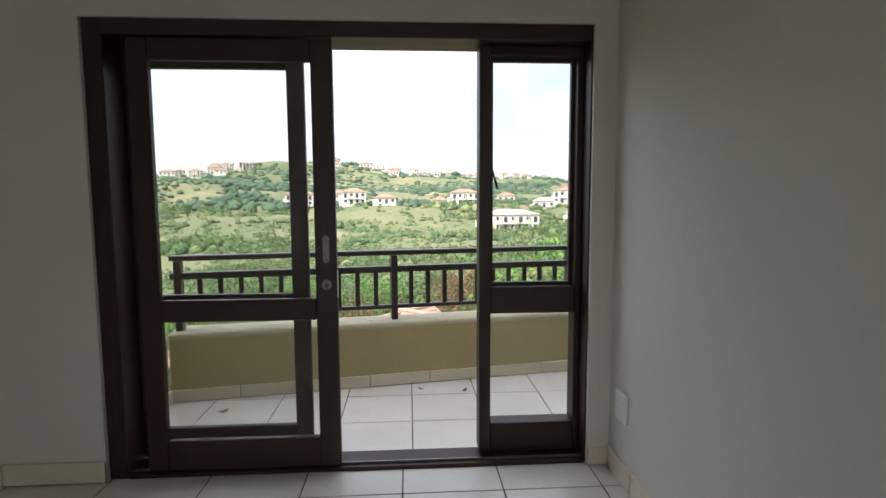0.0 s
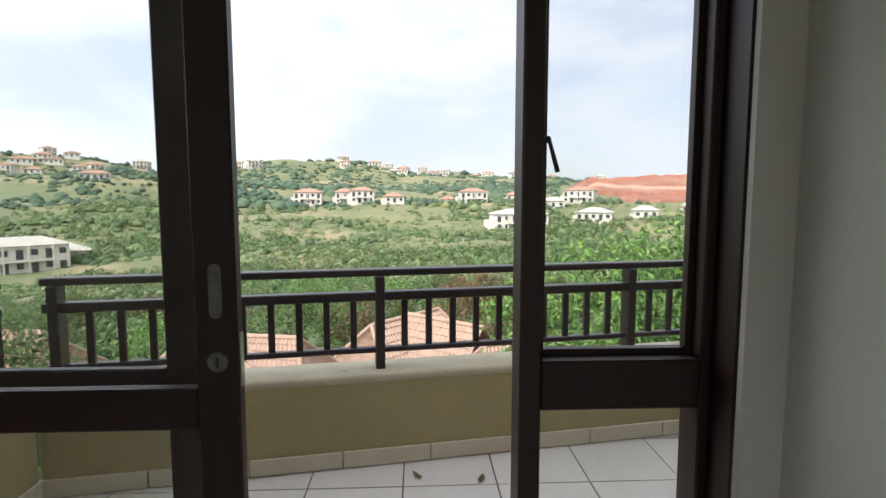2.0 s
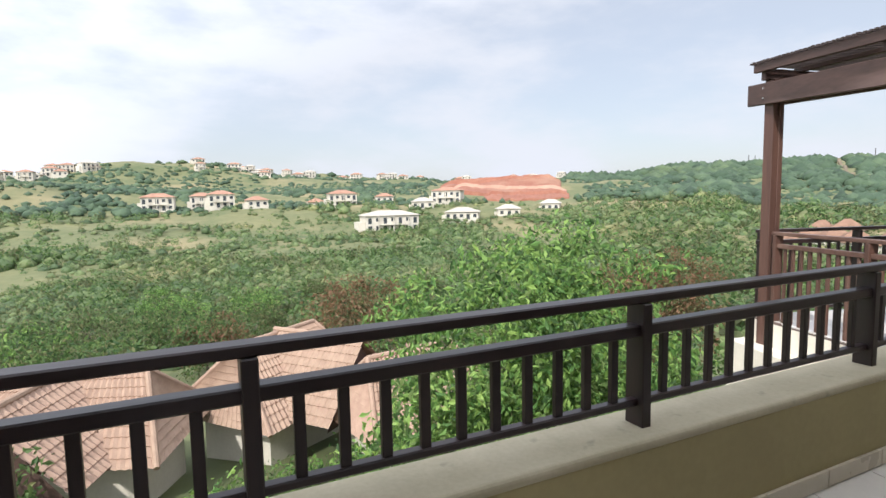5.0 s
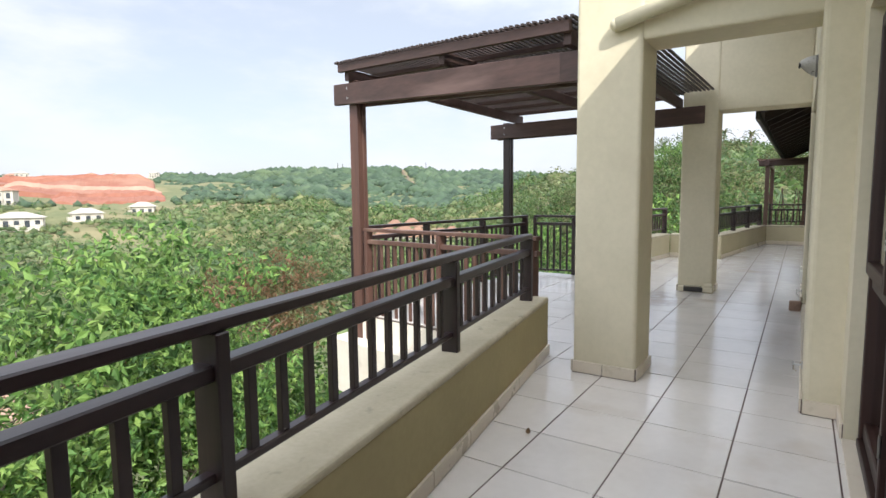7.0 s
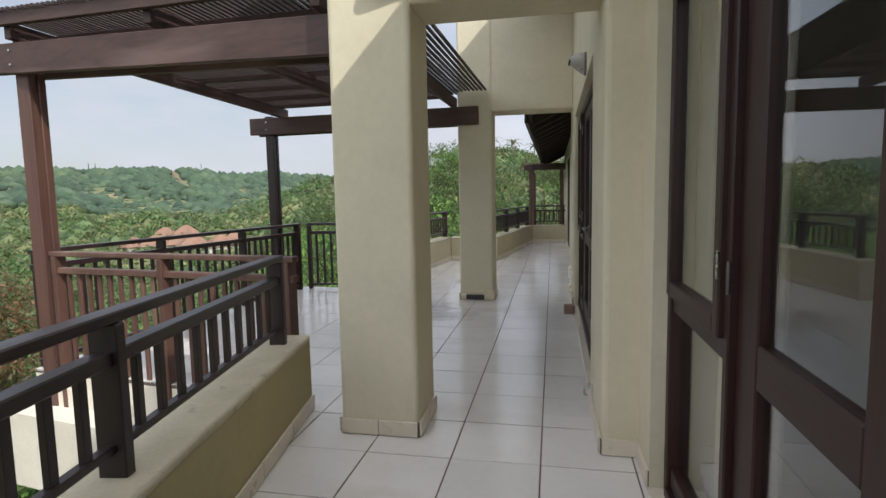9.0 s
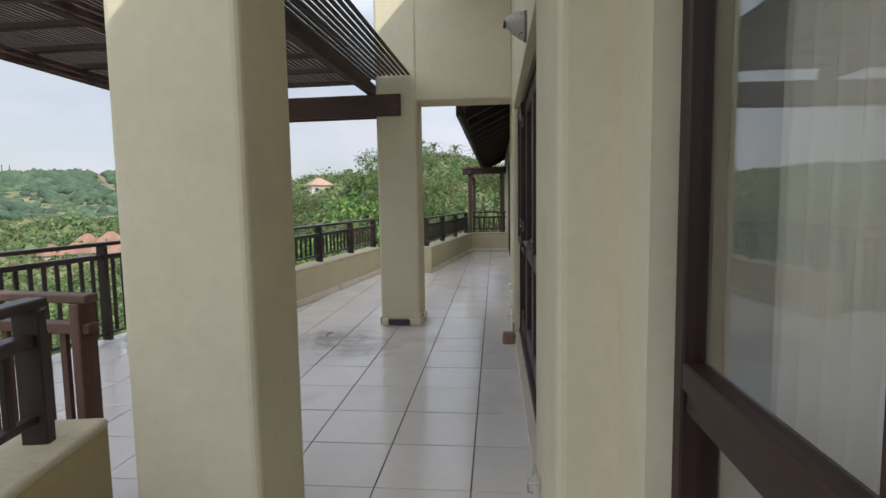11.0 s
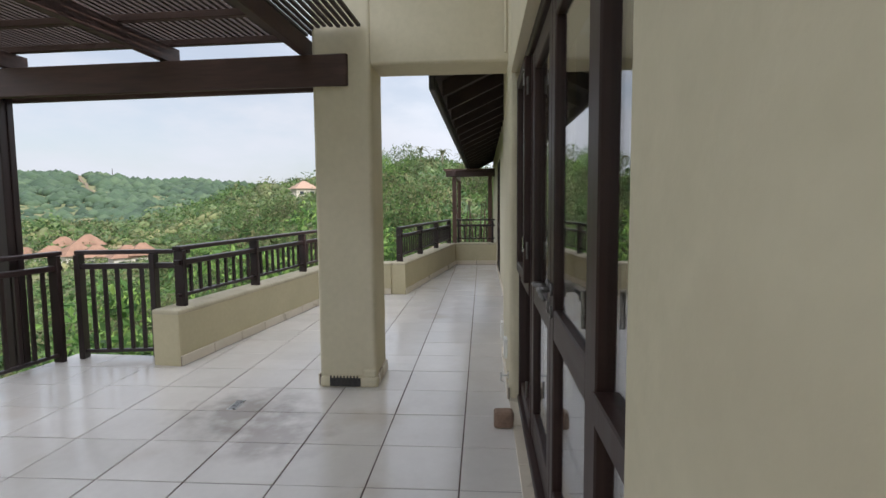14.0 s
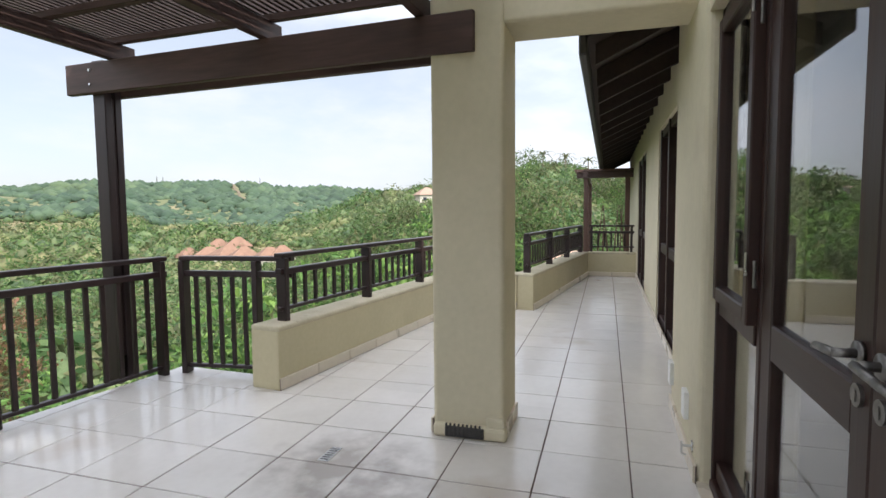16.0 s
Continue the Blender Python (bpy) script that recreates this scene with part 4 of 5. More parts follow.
for k, (x, y, a) in enumerate(((2.99, 4.42, 0.3), (0.35, 3.97, 1.1), (0.05, 4.02, 2.2), (-1.2, 3.72, 0.7), (14.9, 3.75, 1.0))):
    m = Matrix.Translation((x, y, 0.002)) @ Matrix.Rotation(a, 4, "Z")
    bm = bmesh.new()
    bmesh.ops.create_grid(bm, x_segments=6, y_segments=2, size=0.5)
    for v in bm.verts:
        u = v.co.x * 2
        w = 0.012 * max(0.0, 1 - u * u) ** 0.5 + 0.001
        v.co = m @ Vector((u * 0.035, v.co.y * 2 * w, 0.006 + 0.008 * abs(u) + 0.004 * v.co.y))
    tagged(part("fallen_leaf", bm, LEAF_RUST), "dry curled brown leaf lying on the tiles", "leaf", "fallen leaves")
drain = thing("floor_drain", (7.45, 5.0, 0.0), "small slotted steel floor drain", "drain")
box("plate", METAL, (7.40, 4.965, 0.0), (7.56, 5.025, 0.004), drain, 0.001)
for k in range(6):
    box("slot", IRON, (7.412 + k * 0.024, 4.972, 0.0035), (7.420 + k * 0.024, 5.018, 0.0052), drain, 0.0)
# far neighbour's pergola beyond the passage
porch = thing("neighbour_pergola", (18.3, 4.6, -0.3), "neighbour's red-brown timber pergola beyond the wall", "pergola")
for x, y in ((17.2, 4.05), (17.2, 3.2), (20.0, 4.05)):
    box("post", SUN_REDZ, (x - 0.05, y - 0.05, -3.0), (x + 0.05, y + 0.05, 1.95), porch, 0.004)
box("beam", BEAMY, (17.12, 2.9, 1.93), (17.26, 4.25, 2.08), porch, 0.005)
box("beam", BEAMY, (17.0, 4.02, 1.93), (20.2, 4.12, 2.05), porch, 0.005)
for k in range(24):
    x = 17.0 + k * 0.13
    box("slat", SUN_REDX, (x, 2.9, 2.08), (x + 0.08, 4.30, 2.11), porch, 0.0)
for k in range(7):
    bm = bmesh.new()
    x, y = 16.5 + 0.1 * k, 3.25 + 0.11 * k
    add_tube(bm, (x, y, 0.3), (x + 0.1 * math.sin(k), y + 0.12 * math.cos(2 * k), 1.35), 0.02, 0.006, 6)
    part("bare_stem", bm, SUN_REDZ, porch)

# ---- the land ----
CENTRE = Vector((0.5, 3.0, 1.3))
RIDGE = ((-180, 2.0, 500), (-70, 3.8, 480), (-40, 3.7, 500), (-31, 3.3, 520), (-22, 2.5, 560), (-13, 3.55, 600), (-8, 3.45, 620), (0, 2.6, 630), (12, 2.1, 640), (18, 1.6, 660), (26, 1.55, 760), (33, 1.7, 950), (41, 2.35, 1080), (52, 2.45, 1120), (60, 2.0, 1050), (68, 1.5, 960), (78, 1.4, 900), (95, 2.4, 800), (180, 2.0, 500))


def ridge(az):
    for (a0, e0, r0), (a1, e1, r1) in zip(RIDGE[:-1], RIDGE[1:]):
        if a0 <= az <= a1:
            t = (az - a0) / (a1 - a0)
            t = t * t * (3 - 2 * t)
            return e0 + (e1 - e0) * t, r0 + (r1 - r0) * t
    return 2.0, 500


PROFILE = ((0, -6.0), (10, -6.0), (18, -8.0), (40, -11.5), (75, -15.0), (120, -15.5), (170, -12.5), (220, -8.0), (270, -2.0), (330, 3.0), (420, 10.0))


def land(x, y):
    """The height of the ground."""
    dx, dy = x - CENTRE.x, y - CENTRE.y
    r = math.hypot(dx, dy)
    az = math.degrees(math.atan2(dx, dy))
    e, rr = ridge(az)
    top = CENTRE.z + math.tan(radians(e)) * rr
    z = None
    for (r0, z0), (r1, z1) in zip(PROFILE[:-1], PROFILE[1:]):
        if r <= r1:
            t = (r - r0) / (r1 - r0)
            z = z0 + (z1 - z0) * t * t * (3 - 2 * t) if r1 > 20 else z0 + (z1 - z0) * t
            break
    if z is None:
        t = min(1.0, (r - 420) / max(1.0, rr - 420))
        z = 10.0 + (top - 10.0) * t * t * (3 - 2 * t)
        if r > rr:
            z -= (r - rr) * 0.06
    # the wooded spur on the near side of the valley, and a knoll with houses
    z += 15 * math.exp(-(((x - 195) / 60) ** 2 + ((y - 70) / 40) ** 2))
    z += 25 * math.exp(-(((x - 150) / 60) ** 2 + ((y - 18) / 30) ** 2))
    z += 9 * math.exp(-(((x + 170) / 90) ** 2 + ((y - 330) / 60) ** 2))
    p = Vector((x, y, 0))
    amp = min(1.0, max(0.0, (r - 20) / 150))
    z += amp * (5.5 * noise.noise(p * 0.011) + 2.4 * noise.noise(p * 0.031) + 0.8 * noise.noise(p * 0.09))
    return z


def ground_material():
    m = material("hillside_ground", (0.070, 0.098, 0.034), (0.18, 0.172, 0.078), 0.03, 0.95, 0.8, 0.35, stain=(0.27, 0.215, 0.115), stain_scale=0.022, stain_at=(0.52, 0.68), depth=0.6)
    return m


GROUND = ground_material()
EARTH = material("bare_red_earth", (0.215, 0.075, 0.045), (0.28, 0.125, 0.080), 0.05, 0.95, 0.6, 0.4, stain=(0.31, 0.18, 0.12), stain_scale=0.03, stain_at=(0.5, 0.7), depth=0.8)
rings = [0, 6, 10, 14, 19, 25, 32, 40, 50, 62, 76, 92, 110, 130, 150, 172, 196, 222, 250, 280, 310, 345, 380, 400, 420, 442, 465, 490, 515, 542, 570, 600, 630, 665, 700, 740, 780, 825, 870, 920, 970, 1020, 1050, 1080, 1110, 1140, 1200, 1400, 1800, 2600, 4200]
SEG = 360
verts, faces = [], []
for r in rings:
    for k in range(SEG):
        a = 2 * math.pi * k / SEG
        x, y = CENTRE.x + r * math.sin(a), CENTRE.y + r * math.cos(a)
        verts.append((x, y, land(x, y) if r < 1500 else -40.0))
for i in range(len(rings) - 1):
    for k in range(SEG):
        j = (k + 1) % SEG
        faces.append((i * SEG + k, i * SEG + j, (i + 1) * SEG + j, (i + 1) * SEG + k))
me = bpy.data.meshes.new("ground")
me.from_pydata(verts, [], [f[::-1] for f in faces])
me.materials.append(GROUND)
me.polygons.foreach_set("use_smooth", [True] * len(me.polygons))
tagged(new("ground", me), "green and straw-coloured hillside across a valley", "ground", "", "structure")


def polar(az, r):
    return CENTRE.x + r * math.sin(radians(az)), CENTRE.y + r * math.cos(radians(az))


# red earth terraces cut into the far slope, each ending in a steep pale bank
PALE_EARTH = material("pale_cut_earth", (0.33, 0.18, 0.125), (0.40, 0.25, 0.18), 0.08, 0.95, 0.6, 0.5, stain=(0.36, 0.16, 0.10), stain_scale=0.05, depth=0.6)
for n, (a0, a1, r0, r1, lift) in enumerate(((20.6, 29.6, 296, 326, 1.2), (17.2, 29.4, 334, 364, 2.2), (16.0, 28.8, 372, 404, 3.4), (16.8, 26.4, 412, 446, 4.6))):
    na = 60
    rows = [(0.0, -1.5), (0.04, lift), (0.45, lift + 0.6), (0.9, lift + 1.2), (0.97, lift + 3.2), (1.0, lift + 3.2), (1.04, -1.5)]
    for nm, mat, rr, label in (("red_earth_terrace", EARTH, rows[:4], "bare red earth terrace cut into the hillside"), ("earth_bank", PALE_EARTH if n == 1 else EARTH, rows[3:], "steep cut earth bank above a terrace")):
        vs = []
        for f, up in rr:
            for k in range(na + 1):
                az = a0 + (a1 - a0) * k / na
                r = r0 + (r1 - r0) * f + 5 * noise.noise(Vector((k * 0.11, n * 3.1, 0.4)))
                x, y = polar(az, r)
                end = 1.0 if 0 < k < na else 0.0
                taper = min(1.0, 7 * min(k, na - k) / na + 0.25)
                vs.append((x, y, land(x, y) - 1.5 * (1 - end) + (up * taper if up > 0 else up) * end + 0.5 * end * noise.noise(Vector((k * 0.4, f * 9, n)))))
        fs = [(i * (na + 1) + k, (i + 1) * (na + 1) + k, (i + 1) * (na + 1) + k + 1, i * (na + 1) + k + 1) for i in range(len(rr) - 1) for k in range(na)]
        me = bpy.data.meshes.new(nm)
        me.from_pydata(vs, [], fs)
        me.materials.append(mat)
        tagged(new(nm, me), label, "earthwork", "earth terraces", "structure")


TRACK = material("brown_track_earth", (0.13, 0.10, 0.062), (0.19, 0.145, 0.09), 0.1, 0.95, 0.5, 0.6, depth=0.5)
# a firebreak cleared down the wooded ridge
def break_az(r):
    return 51.9 + 0.0022 * (1080 - r) + 0.06 * math.sin(r * 0.03)


vs = []
for i in range(85):
    r = 380 + i * 9
    for off, up in ((-0.16, -1.0), (-0.10, 1.2), (0.10, 1.2), (0.16, -1.0)):
        x, y = polar(break_az(r) + off, r)
        vs.append((x, y, land(x, y) + up))
me = bpy.data.meshes.new("firebreak")
me.from_pydata(vs, [], [(4 * i + k, 4 * i + k + 1, 4 * i + k + 5, 4 * i + k + 4) for i in range(84) for k in range(3)])
me.materials.append(TRACK)
tagged(new("firebreak", me), "brown earth firebreak running down the wooded ridge", "firebreak", "", "structure")


# ---- bushes and woods, by the thousand ----
def blob(seed, rough=0.35, sub=2):
    bm = bmesh.new()
    bmesh.ops.create_icosphere(bm, subdivisions=sub, radius=1.0)
    for v in bm.verts:
        n = v.co.normalized()
        v.co = n * (1 + rough * noise.noise(n * 2.3 + Vector((seed * 7.1, 0, 0))) + 0.5 * rough * noise.noise(n * 5.1 + Vector((0, seed * 3.3, 0))))
        v.co.z = v.co.z * 0.75 if v.co.z > 0 else v.co.z * 0.3
    bm.verts.ensure_lookup_table()
    v = np.array([p.co[:] for p in bm.verts])
    f = np.array([[p.index for p in q.verts] for q in bm.faces])
    bm.free()
    return v, f


LOW = [blob(s, 0.4, 1) for s in range(6)]


def scatter(name, spots, mat, label, category, shapes):
    """One mesh of many rounded bushes: spots of (x, y, z, radius, height factor)."""
    vs, fs, at = [], [], 0
    for x, y, z, r, h in spots:
        v, f = shapes[random.randrange(len(shapes))]
        a = random.uniform(0, 6.28)
        c, s = math.cos(a), math.sin(a)
        w = np.stack([(v[:, 0] * c - v[:, 1] * s) * r + x, (v[:, 0] * s + v[:, 1] * c) * r + y, v[:, 2] * r * h + z], 1)
        vs.append(w)
        fs.append(f + at)
        at += len(v)
    me = bpy.data.meshes.new(name)
    me.from_pydata(np.concatenate(vs).tolist(), [], np.concatenate(fs).tolist())
    me.materials.append(mat)
    me.polygons.foreach_set("use_smooth", [True] * len(me.polygons))
    return tagged(new(name, me), label, category, "", "stuff")


def wanted(x, y, r, az):
    """How thickly bushes stand there."""
    p = Vector((x, y, 0))
    d = 0.60 + 1.35 * noise.noise(p * 0.013) + 0.8 * noise.noise(p * 0.045)
    if r < 110:
        d += 0.6
    if 130 < r < 300 and -35 < az < 30:
        d -= 0.20
    d += 0.7 * min(1.0, max(0.0, (az - 24) / 14))
    if (280 < r < 470 and 14.8 < az < 31) or (r > 330 and abs(az - break_az(r)) < 0.6):
        d -= 5
    return d


spots = []
for k in range(52000):
    az = random.uniform(-62, 108)
    r = 48 * math.exp(random.uniform(0, 3.16 if az > 29 else 2.56))
    x, y = polar(az, r)
    if wanted(x, y, r, az) < random.random():
        continue
    clump = 0.65 + 1.1 * max(0.0, 0.25 + noise.noise(Vector((x, y, 9)) * 0.02) + 0.5 * noise.noise(Vector((x, y, 4)) * 0.06))
    clump = clump if r < 500 else 0.95
    size = clump * random.uniform(0.7, 2.0) * (0.75 + min(r, 700) / 450) * (1.0 + 0.6 * min(1.0, max(0.0, (az - 24) / 14))) * (1.5 if r > 600 else 1.0)
    spots.append((x, y, land(x, y) - 0.1 * size, size, random.uniform(0.8, 1.5)))
near = [s for s in spots if math.hypot(s[0], s[1]) < 260]
far = [s for s in spots if math.hypot(s[0], s[1]) >= 260]
scatter("hillside_bushes", far, WOODS, "dense green bush covering the far hills", "woodland", LOW)


def leaf_clumps(name, spots, mat, label, category, per=60, size=0.35, kind="stuff"):
    """Crowns of loose leaf sprays, so that the outline stays broken and open."""
    rng = np.random.default_rng(len(spots) + per)
    vs, n = [], 0
    for x, y, z, r, h in spots:
        k = per
        d = rng.normal(size=(k, 3))
        d /= np.linalg.norm(d, axis=1)[:, None]
        d[:, 2] = np.abs(d[:, 2]) * 1.1 - 0.15
        p = d * (r * (0.72 + 0.38 * rng.random(k)))[:, None]
        p[:, 2] *= h
        p += (x, y, z)
        u = rng.normal(size=(k, 3))
        u -= d * (u * d).sum(1)[:, None] * 0.6
        u /= np.linalg.norm(u, axis=1)[:, None]
        w = np.cross(d, u) + 0.4 * rng.normal(size=(k, 3))
        w /= np.linalg.norm(w, axis=1)[:, None]
        s = (size * r * (0.6 + 0.8 * rng.random(k)))[:, None]
        vs.append(np.stack([p - u * s, p - w * s * 0.5, p + u * s, p + w * s * 0.5], 1).reshape(-1, 3))
    v = np.concatenate(vs)
    n = len(v) // 4
    me = bpy.data.meshes.new(name)
    me.from_pydata(v.tolist(), [], np.arange(4 * n).reshape(n, 4).tolist())
    me.materials.append(mat)
    return tagged(new(name, me), label, category, "", kind)


scatter("valley_bushes", [(x, y, z, r * 0.86, h) for x, y, z, r, h in near], BUSH, "green and olive bushes on the near slopes", "bushes", LOW)
random.shuffle(near)
third = len(near) // 3
leaf_clumps("valley_foliage", near[:third], LEAF_MID, "loose green foliage of the slope's bushes", "bushes", 46, 0.17)
leaf_clumps("olive_foliage", near[third:2 * third], LEAF_OLIVE, "olive foliage of the slope's bushes", "bushes", 46, 0.17)
leaf_clumps("light_foliage", near[2 * third:], LEAF_MID, "green foliage of the slope's bushes", "bushes", 46, 0.17)


# ---- trees ----
def tree(name, at, height, spread, leaves, leaf, mats, label, seed, bare=0.35, lean=0.0, group="", droop=0.3, low=0.35):
    """A tapered trunk with forking limbs, and leaves in sprays round the twig ends."""
    rng = random.Random(seed)
    nrng = np.random.default_rng(seed)
    at = Vector(at)
    root = thing(name, at, label, "tree", group)
    bm = bmesh.new()
    tips = []

    def limb(p, d, length, radius, level):
        steps = 3
        for _ in range(steps):
            d = (d + Vector((rng.uniform(-1, 1), rng.uniform(-1, 1), rng.uniform(-0.5, 0.9))) * 0.22).normalized()
            q = p + d * (length / steps)
            add_tube(bm, p, q, radius, radius * 0.82, 6 if level < 2 else 4)
            p, radius = q, radius * 0.82
        if level >= 3:
            tips.append(p)
            return
        for _ in range(3 if level else 5):
            side = Vector((rng.uniform(-1, 1), rng.uniform(-1, 1), rng.uniform(-0.1, 0.7))).normalized()
            limb(p, (d * 0.5 + side * 0.9).normalized(), length * rng.uniform(0.58, 0.8), radius * 0.66, level + 1)
        if level >= 1:
            tips.append(p)

    limb(at, Vector((lean, 0.05, 1)).normalized(), height * bare, 0.02 * height + 0.03, 0)
    part("trunk", bm, BARK, root)
    pts = np.array([t[:] for t in tips])
    c = np.array(at) + (0, 0, height * (0.5 + low / 2))
    pts = (pts - pts.mean(0))
    pts = np.clip(pts / (np.percentile(np.abs(pts), 85, axis=0) + 1e-6), -1.08, 1.08) * (spread, spread, height * (1 - low) / 2) + c
    extra = nrng.normal(size=(len(pts), 3))
    pts = np.concatenate([pts, c + extra / np.linalg.norm(extra, axis=1)[:, None] * np.array((spread, spread, height * (1 - low) / 2)) * (0.55 + 0.5 * nrng.random((len(pts), 1)))])
    who = nrng.integers(0, len(pts), leaves)
    spray = 0.085 * spread + 0.06
    p = pts[who] + nrng.normal(size=(leaves, 3)) * spray * (1, 1, 0.8)
    u = nrng.normal(size=(leaves, 3))
    u[:, 2] -= droop * 2
    u /= np.linalg.norm(u, axis=1)[:, None]
    w = np.cross(u, nrng.normal(size=(leaves, 3)))
    w /= np.linalg.norm(w, axis=1)[:, None]
    s = (leaf * (0.6 + 0.8 * nrng.random(leaves)))[:, None]
    bend = np.cross(u, w) * s * 0.15
    v = np.stack([p, p + u * s * 0.5 - w * s * 0.24 + bend, p + u * s, p + u * s * 0.5 + w * s * 0.24 + bend], 1)
    half = leaves * 2 // 3
    for nm, mat, q in (("crown", mats[0], v[:half]), ("crown_shade", mats[1], v[half:])):
        q = q.reshape(-1, 3)
        n = len(q) // 4
        me = bpy.data.meshes.new(nm)
        me.from_pydata(q.tolist(), [], np.arange(4 * n).reshape(n, 4).tolist())
        me.materials.append(mat)
        ob = tagged(new(nm, me), kind="stuff")
        ob.parent = root
        ob.matrix_parent_inverse = root.matrix_basis.inverted()
    return root


BRIGHT, MID, OLIVE, RUST = (LEAF_BRIGHT, LEAF_MID), (LEAF_MID, LEAF_OLIVE), (LEAF_OLIVE, LEAF_MID), (LEAF_RUST, LEAF_OLIVE)
NEAR = (
    (4.0, 12.4, 0.45, 1.9, 11000, 0.15, BRIGHT, 0.4), (6.2, 13.4, -0.15, 1.6, 8000, 0.15, BRIGHT, 0.4), (2.3, 10.8, -1.7, 1.4, 6500, 0.14, BRIGHT, 0.3),
    (5.4, 10.8, -1.4, 1.3, 7000, 0.14, BRIGHT, 0.3), (0.4, 9.4, -2.7, 1.5, 6000, 0.12, BRIGHT, 0.3), (-2.2, 9.8, -3.3, 1.4, 5000, 0.12, MID, 0.3),
    (8.0, 11.6, -2.2, 1.5, 7000, 0.15, BRIGHT, 0.3), (3.6, 8.4, -2.4, 1.3, 6000, 0.12, BRIGHT, 0.3), (15.6, 23.0, -1.5, 2.3, 6000, 0.20, RUST, 0.4), (3.1, 31.0, -3.2, 2.6, 5000, 0.22, RUST, 0.4),
    (10.6, 8.6, -0.7, 1.2, 6500, 0.17, BRIGHT, 0.35), (9.9, 10.2, -1.5, 1.4, 6500, 0.17, BRIGHT, 0.35), (12.3, 8.3, -0.35, 1.3, 6000, 0.18, BRIGHT, 0.35),
    (14.6, 8.0, 0.2, 1.4, 6000, 0.18, BRIGHT, 0.4), (17.5, 8.2, 0.3, 1.6, 7000, 0.19, OLIVE, 0.4), (21.5, 7.6, 0.9, 1.9, 7000, 0.20, BRIGHT, 0.4),
    (25.5, 7.0, 1.8, 2.3, 9000, 0.20, MID, 0.4), (31.0, 8.0, 2.1, 2.8, 9000, 0.22, OLIVE, 0.4), (13.5, 12.0, -2.2, 2.0, 6000, 0.18, MID, 0.35),
    (20.0, 14.0, -2.2, 2.6, 6500, 0.22, OLIVE, 0.4), (-1.2, 17.6, -6.7, 1.7, 5000, 0.15, MID, 0.2), (0.9, 18.2, -6.5, 1.7, 5000, 0.15, BRIGHT, 0.2), (-7.5, 13.5, -2.8, 2.2, 6000, 0.17, MID, 0.4), (-12.0, 15.0, -1.5, 2.8, 6500, 0.20, MID, 0.4),
)
for k, (x, y, top, spread, leaves, leaf_size, mats, low) in enumerate(NEAR):
    g = min(land(x, y), top - 2.5)
    tree("broadleaf_tree", (x, y, g), top - g, spread, leaves, leaf_size, mats, "leafy bush tree with thin pale branches below the terrace" if leaf_size < 0.2 else "broad leafy green tree on the slope", 40 + k, group="slope trees", low=low)
rng = random.Random(5)
for k in range(46):
    az, r = rng.uniform(-46, 72), rng.uniform(26, 90)
    x, y = polar(az, r)
    if -9.5 < x < 7 and 17 < y < 34:
        continue
    z = land(x, y)
    h = rng.uniform(3.2, 5.2)
    tree("slope_tree", (x, y, z - 0.2), h, h * 0.6, 2200, 0.30, rng.choice((MID, MID, OLIVE, OLIVE, RUST, BRIGHT)), "rounded green tree on the valley slope", 300 + k, group="valley trees", low=0.25)
rng = random.Random(17)
for k in range(58):
    az, r = rng.uniform(60, 97), rng.uniform(48, 150)
    x, y = polar(az, r)
    h = rng.uniform(4.5, 7.5) * (0.8 + r / 300)
    tree("spur_tree", (x, y, land(x, y) - 1.0), h, h * 0.62, 2400, 0.26 + 0.0016 * r, rng.choice((MID, MID, BRIGHT, OLIVE, MID)), "broad rounded green tree on the wooded spur", 700 + k, group="spur trees", low=0.2)
# palms on the near ridge
for k, (az, r, h) in enumerate(((83.6, 150, 4.8), (85.8, 155, 4.0), (88.0, 158, 5.0))):
    x, y = polar(az, r)
    z = land(x, y)
    palm = thing("palm_tree", (x, y, z), "tall palm on the ridge", "tree", "ridge palms")
    bm = bmesh.new()
    add_tube(bm, (x, y, z), (x + 0.3, y, z + h), 0.22, 0.14, 8)
    part("trunk", bm, BARK, palm)
    bm = bmesh.new()
    for q in range(16):
        a = q * 0.393 + k
        prev = Vector((x + 0.3, y, z + h))
        d = Vector((math.cos(a), math.sin(a), 0.7 if q % 2 else 0.25))
        for s in range(4):
            nxt = prev + d * 0.85
            side = Vector((-math.sin(a), math.cos(a), 0)) * (0.30 - 0.06 * s)
            bm.faces.new([bm.verts.new(c) for c in (prev - side, nxt - side * 0.8, nxt + side * 0.8, prev + side)])
            prev, d = nxt, d - Vector((0, 0, 0.35))
    part("fronds", bm, LEAF_OLIVE, palm)


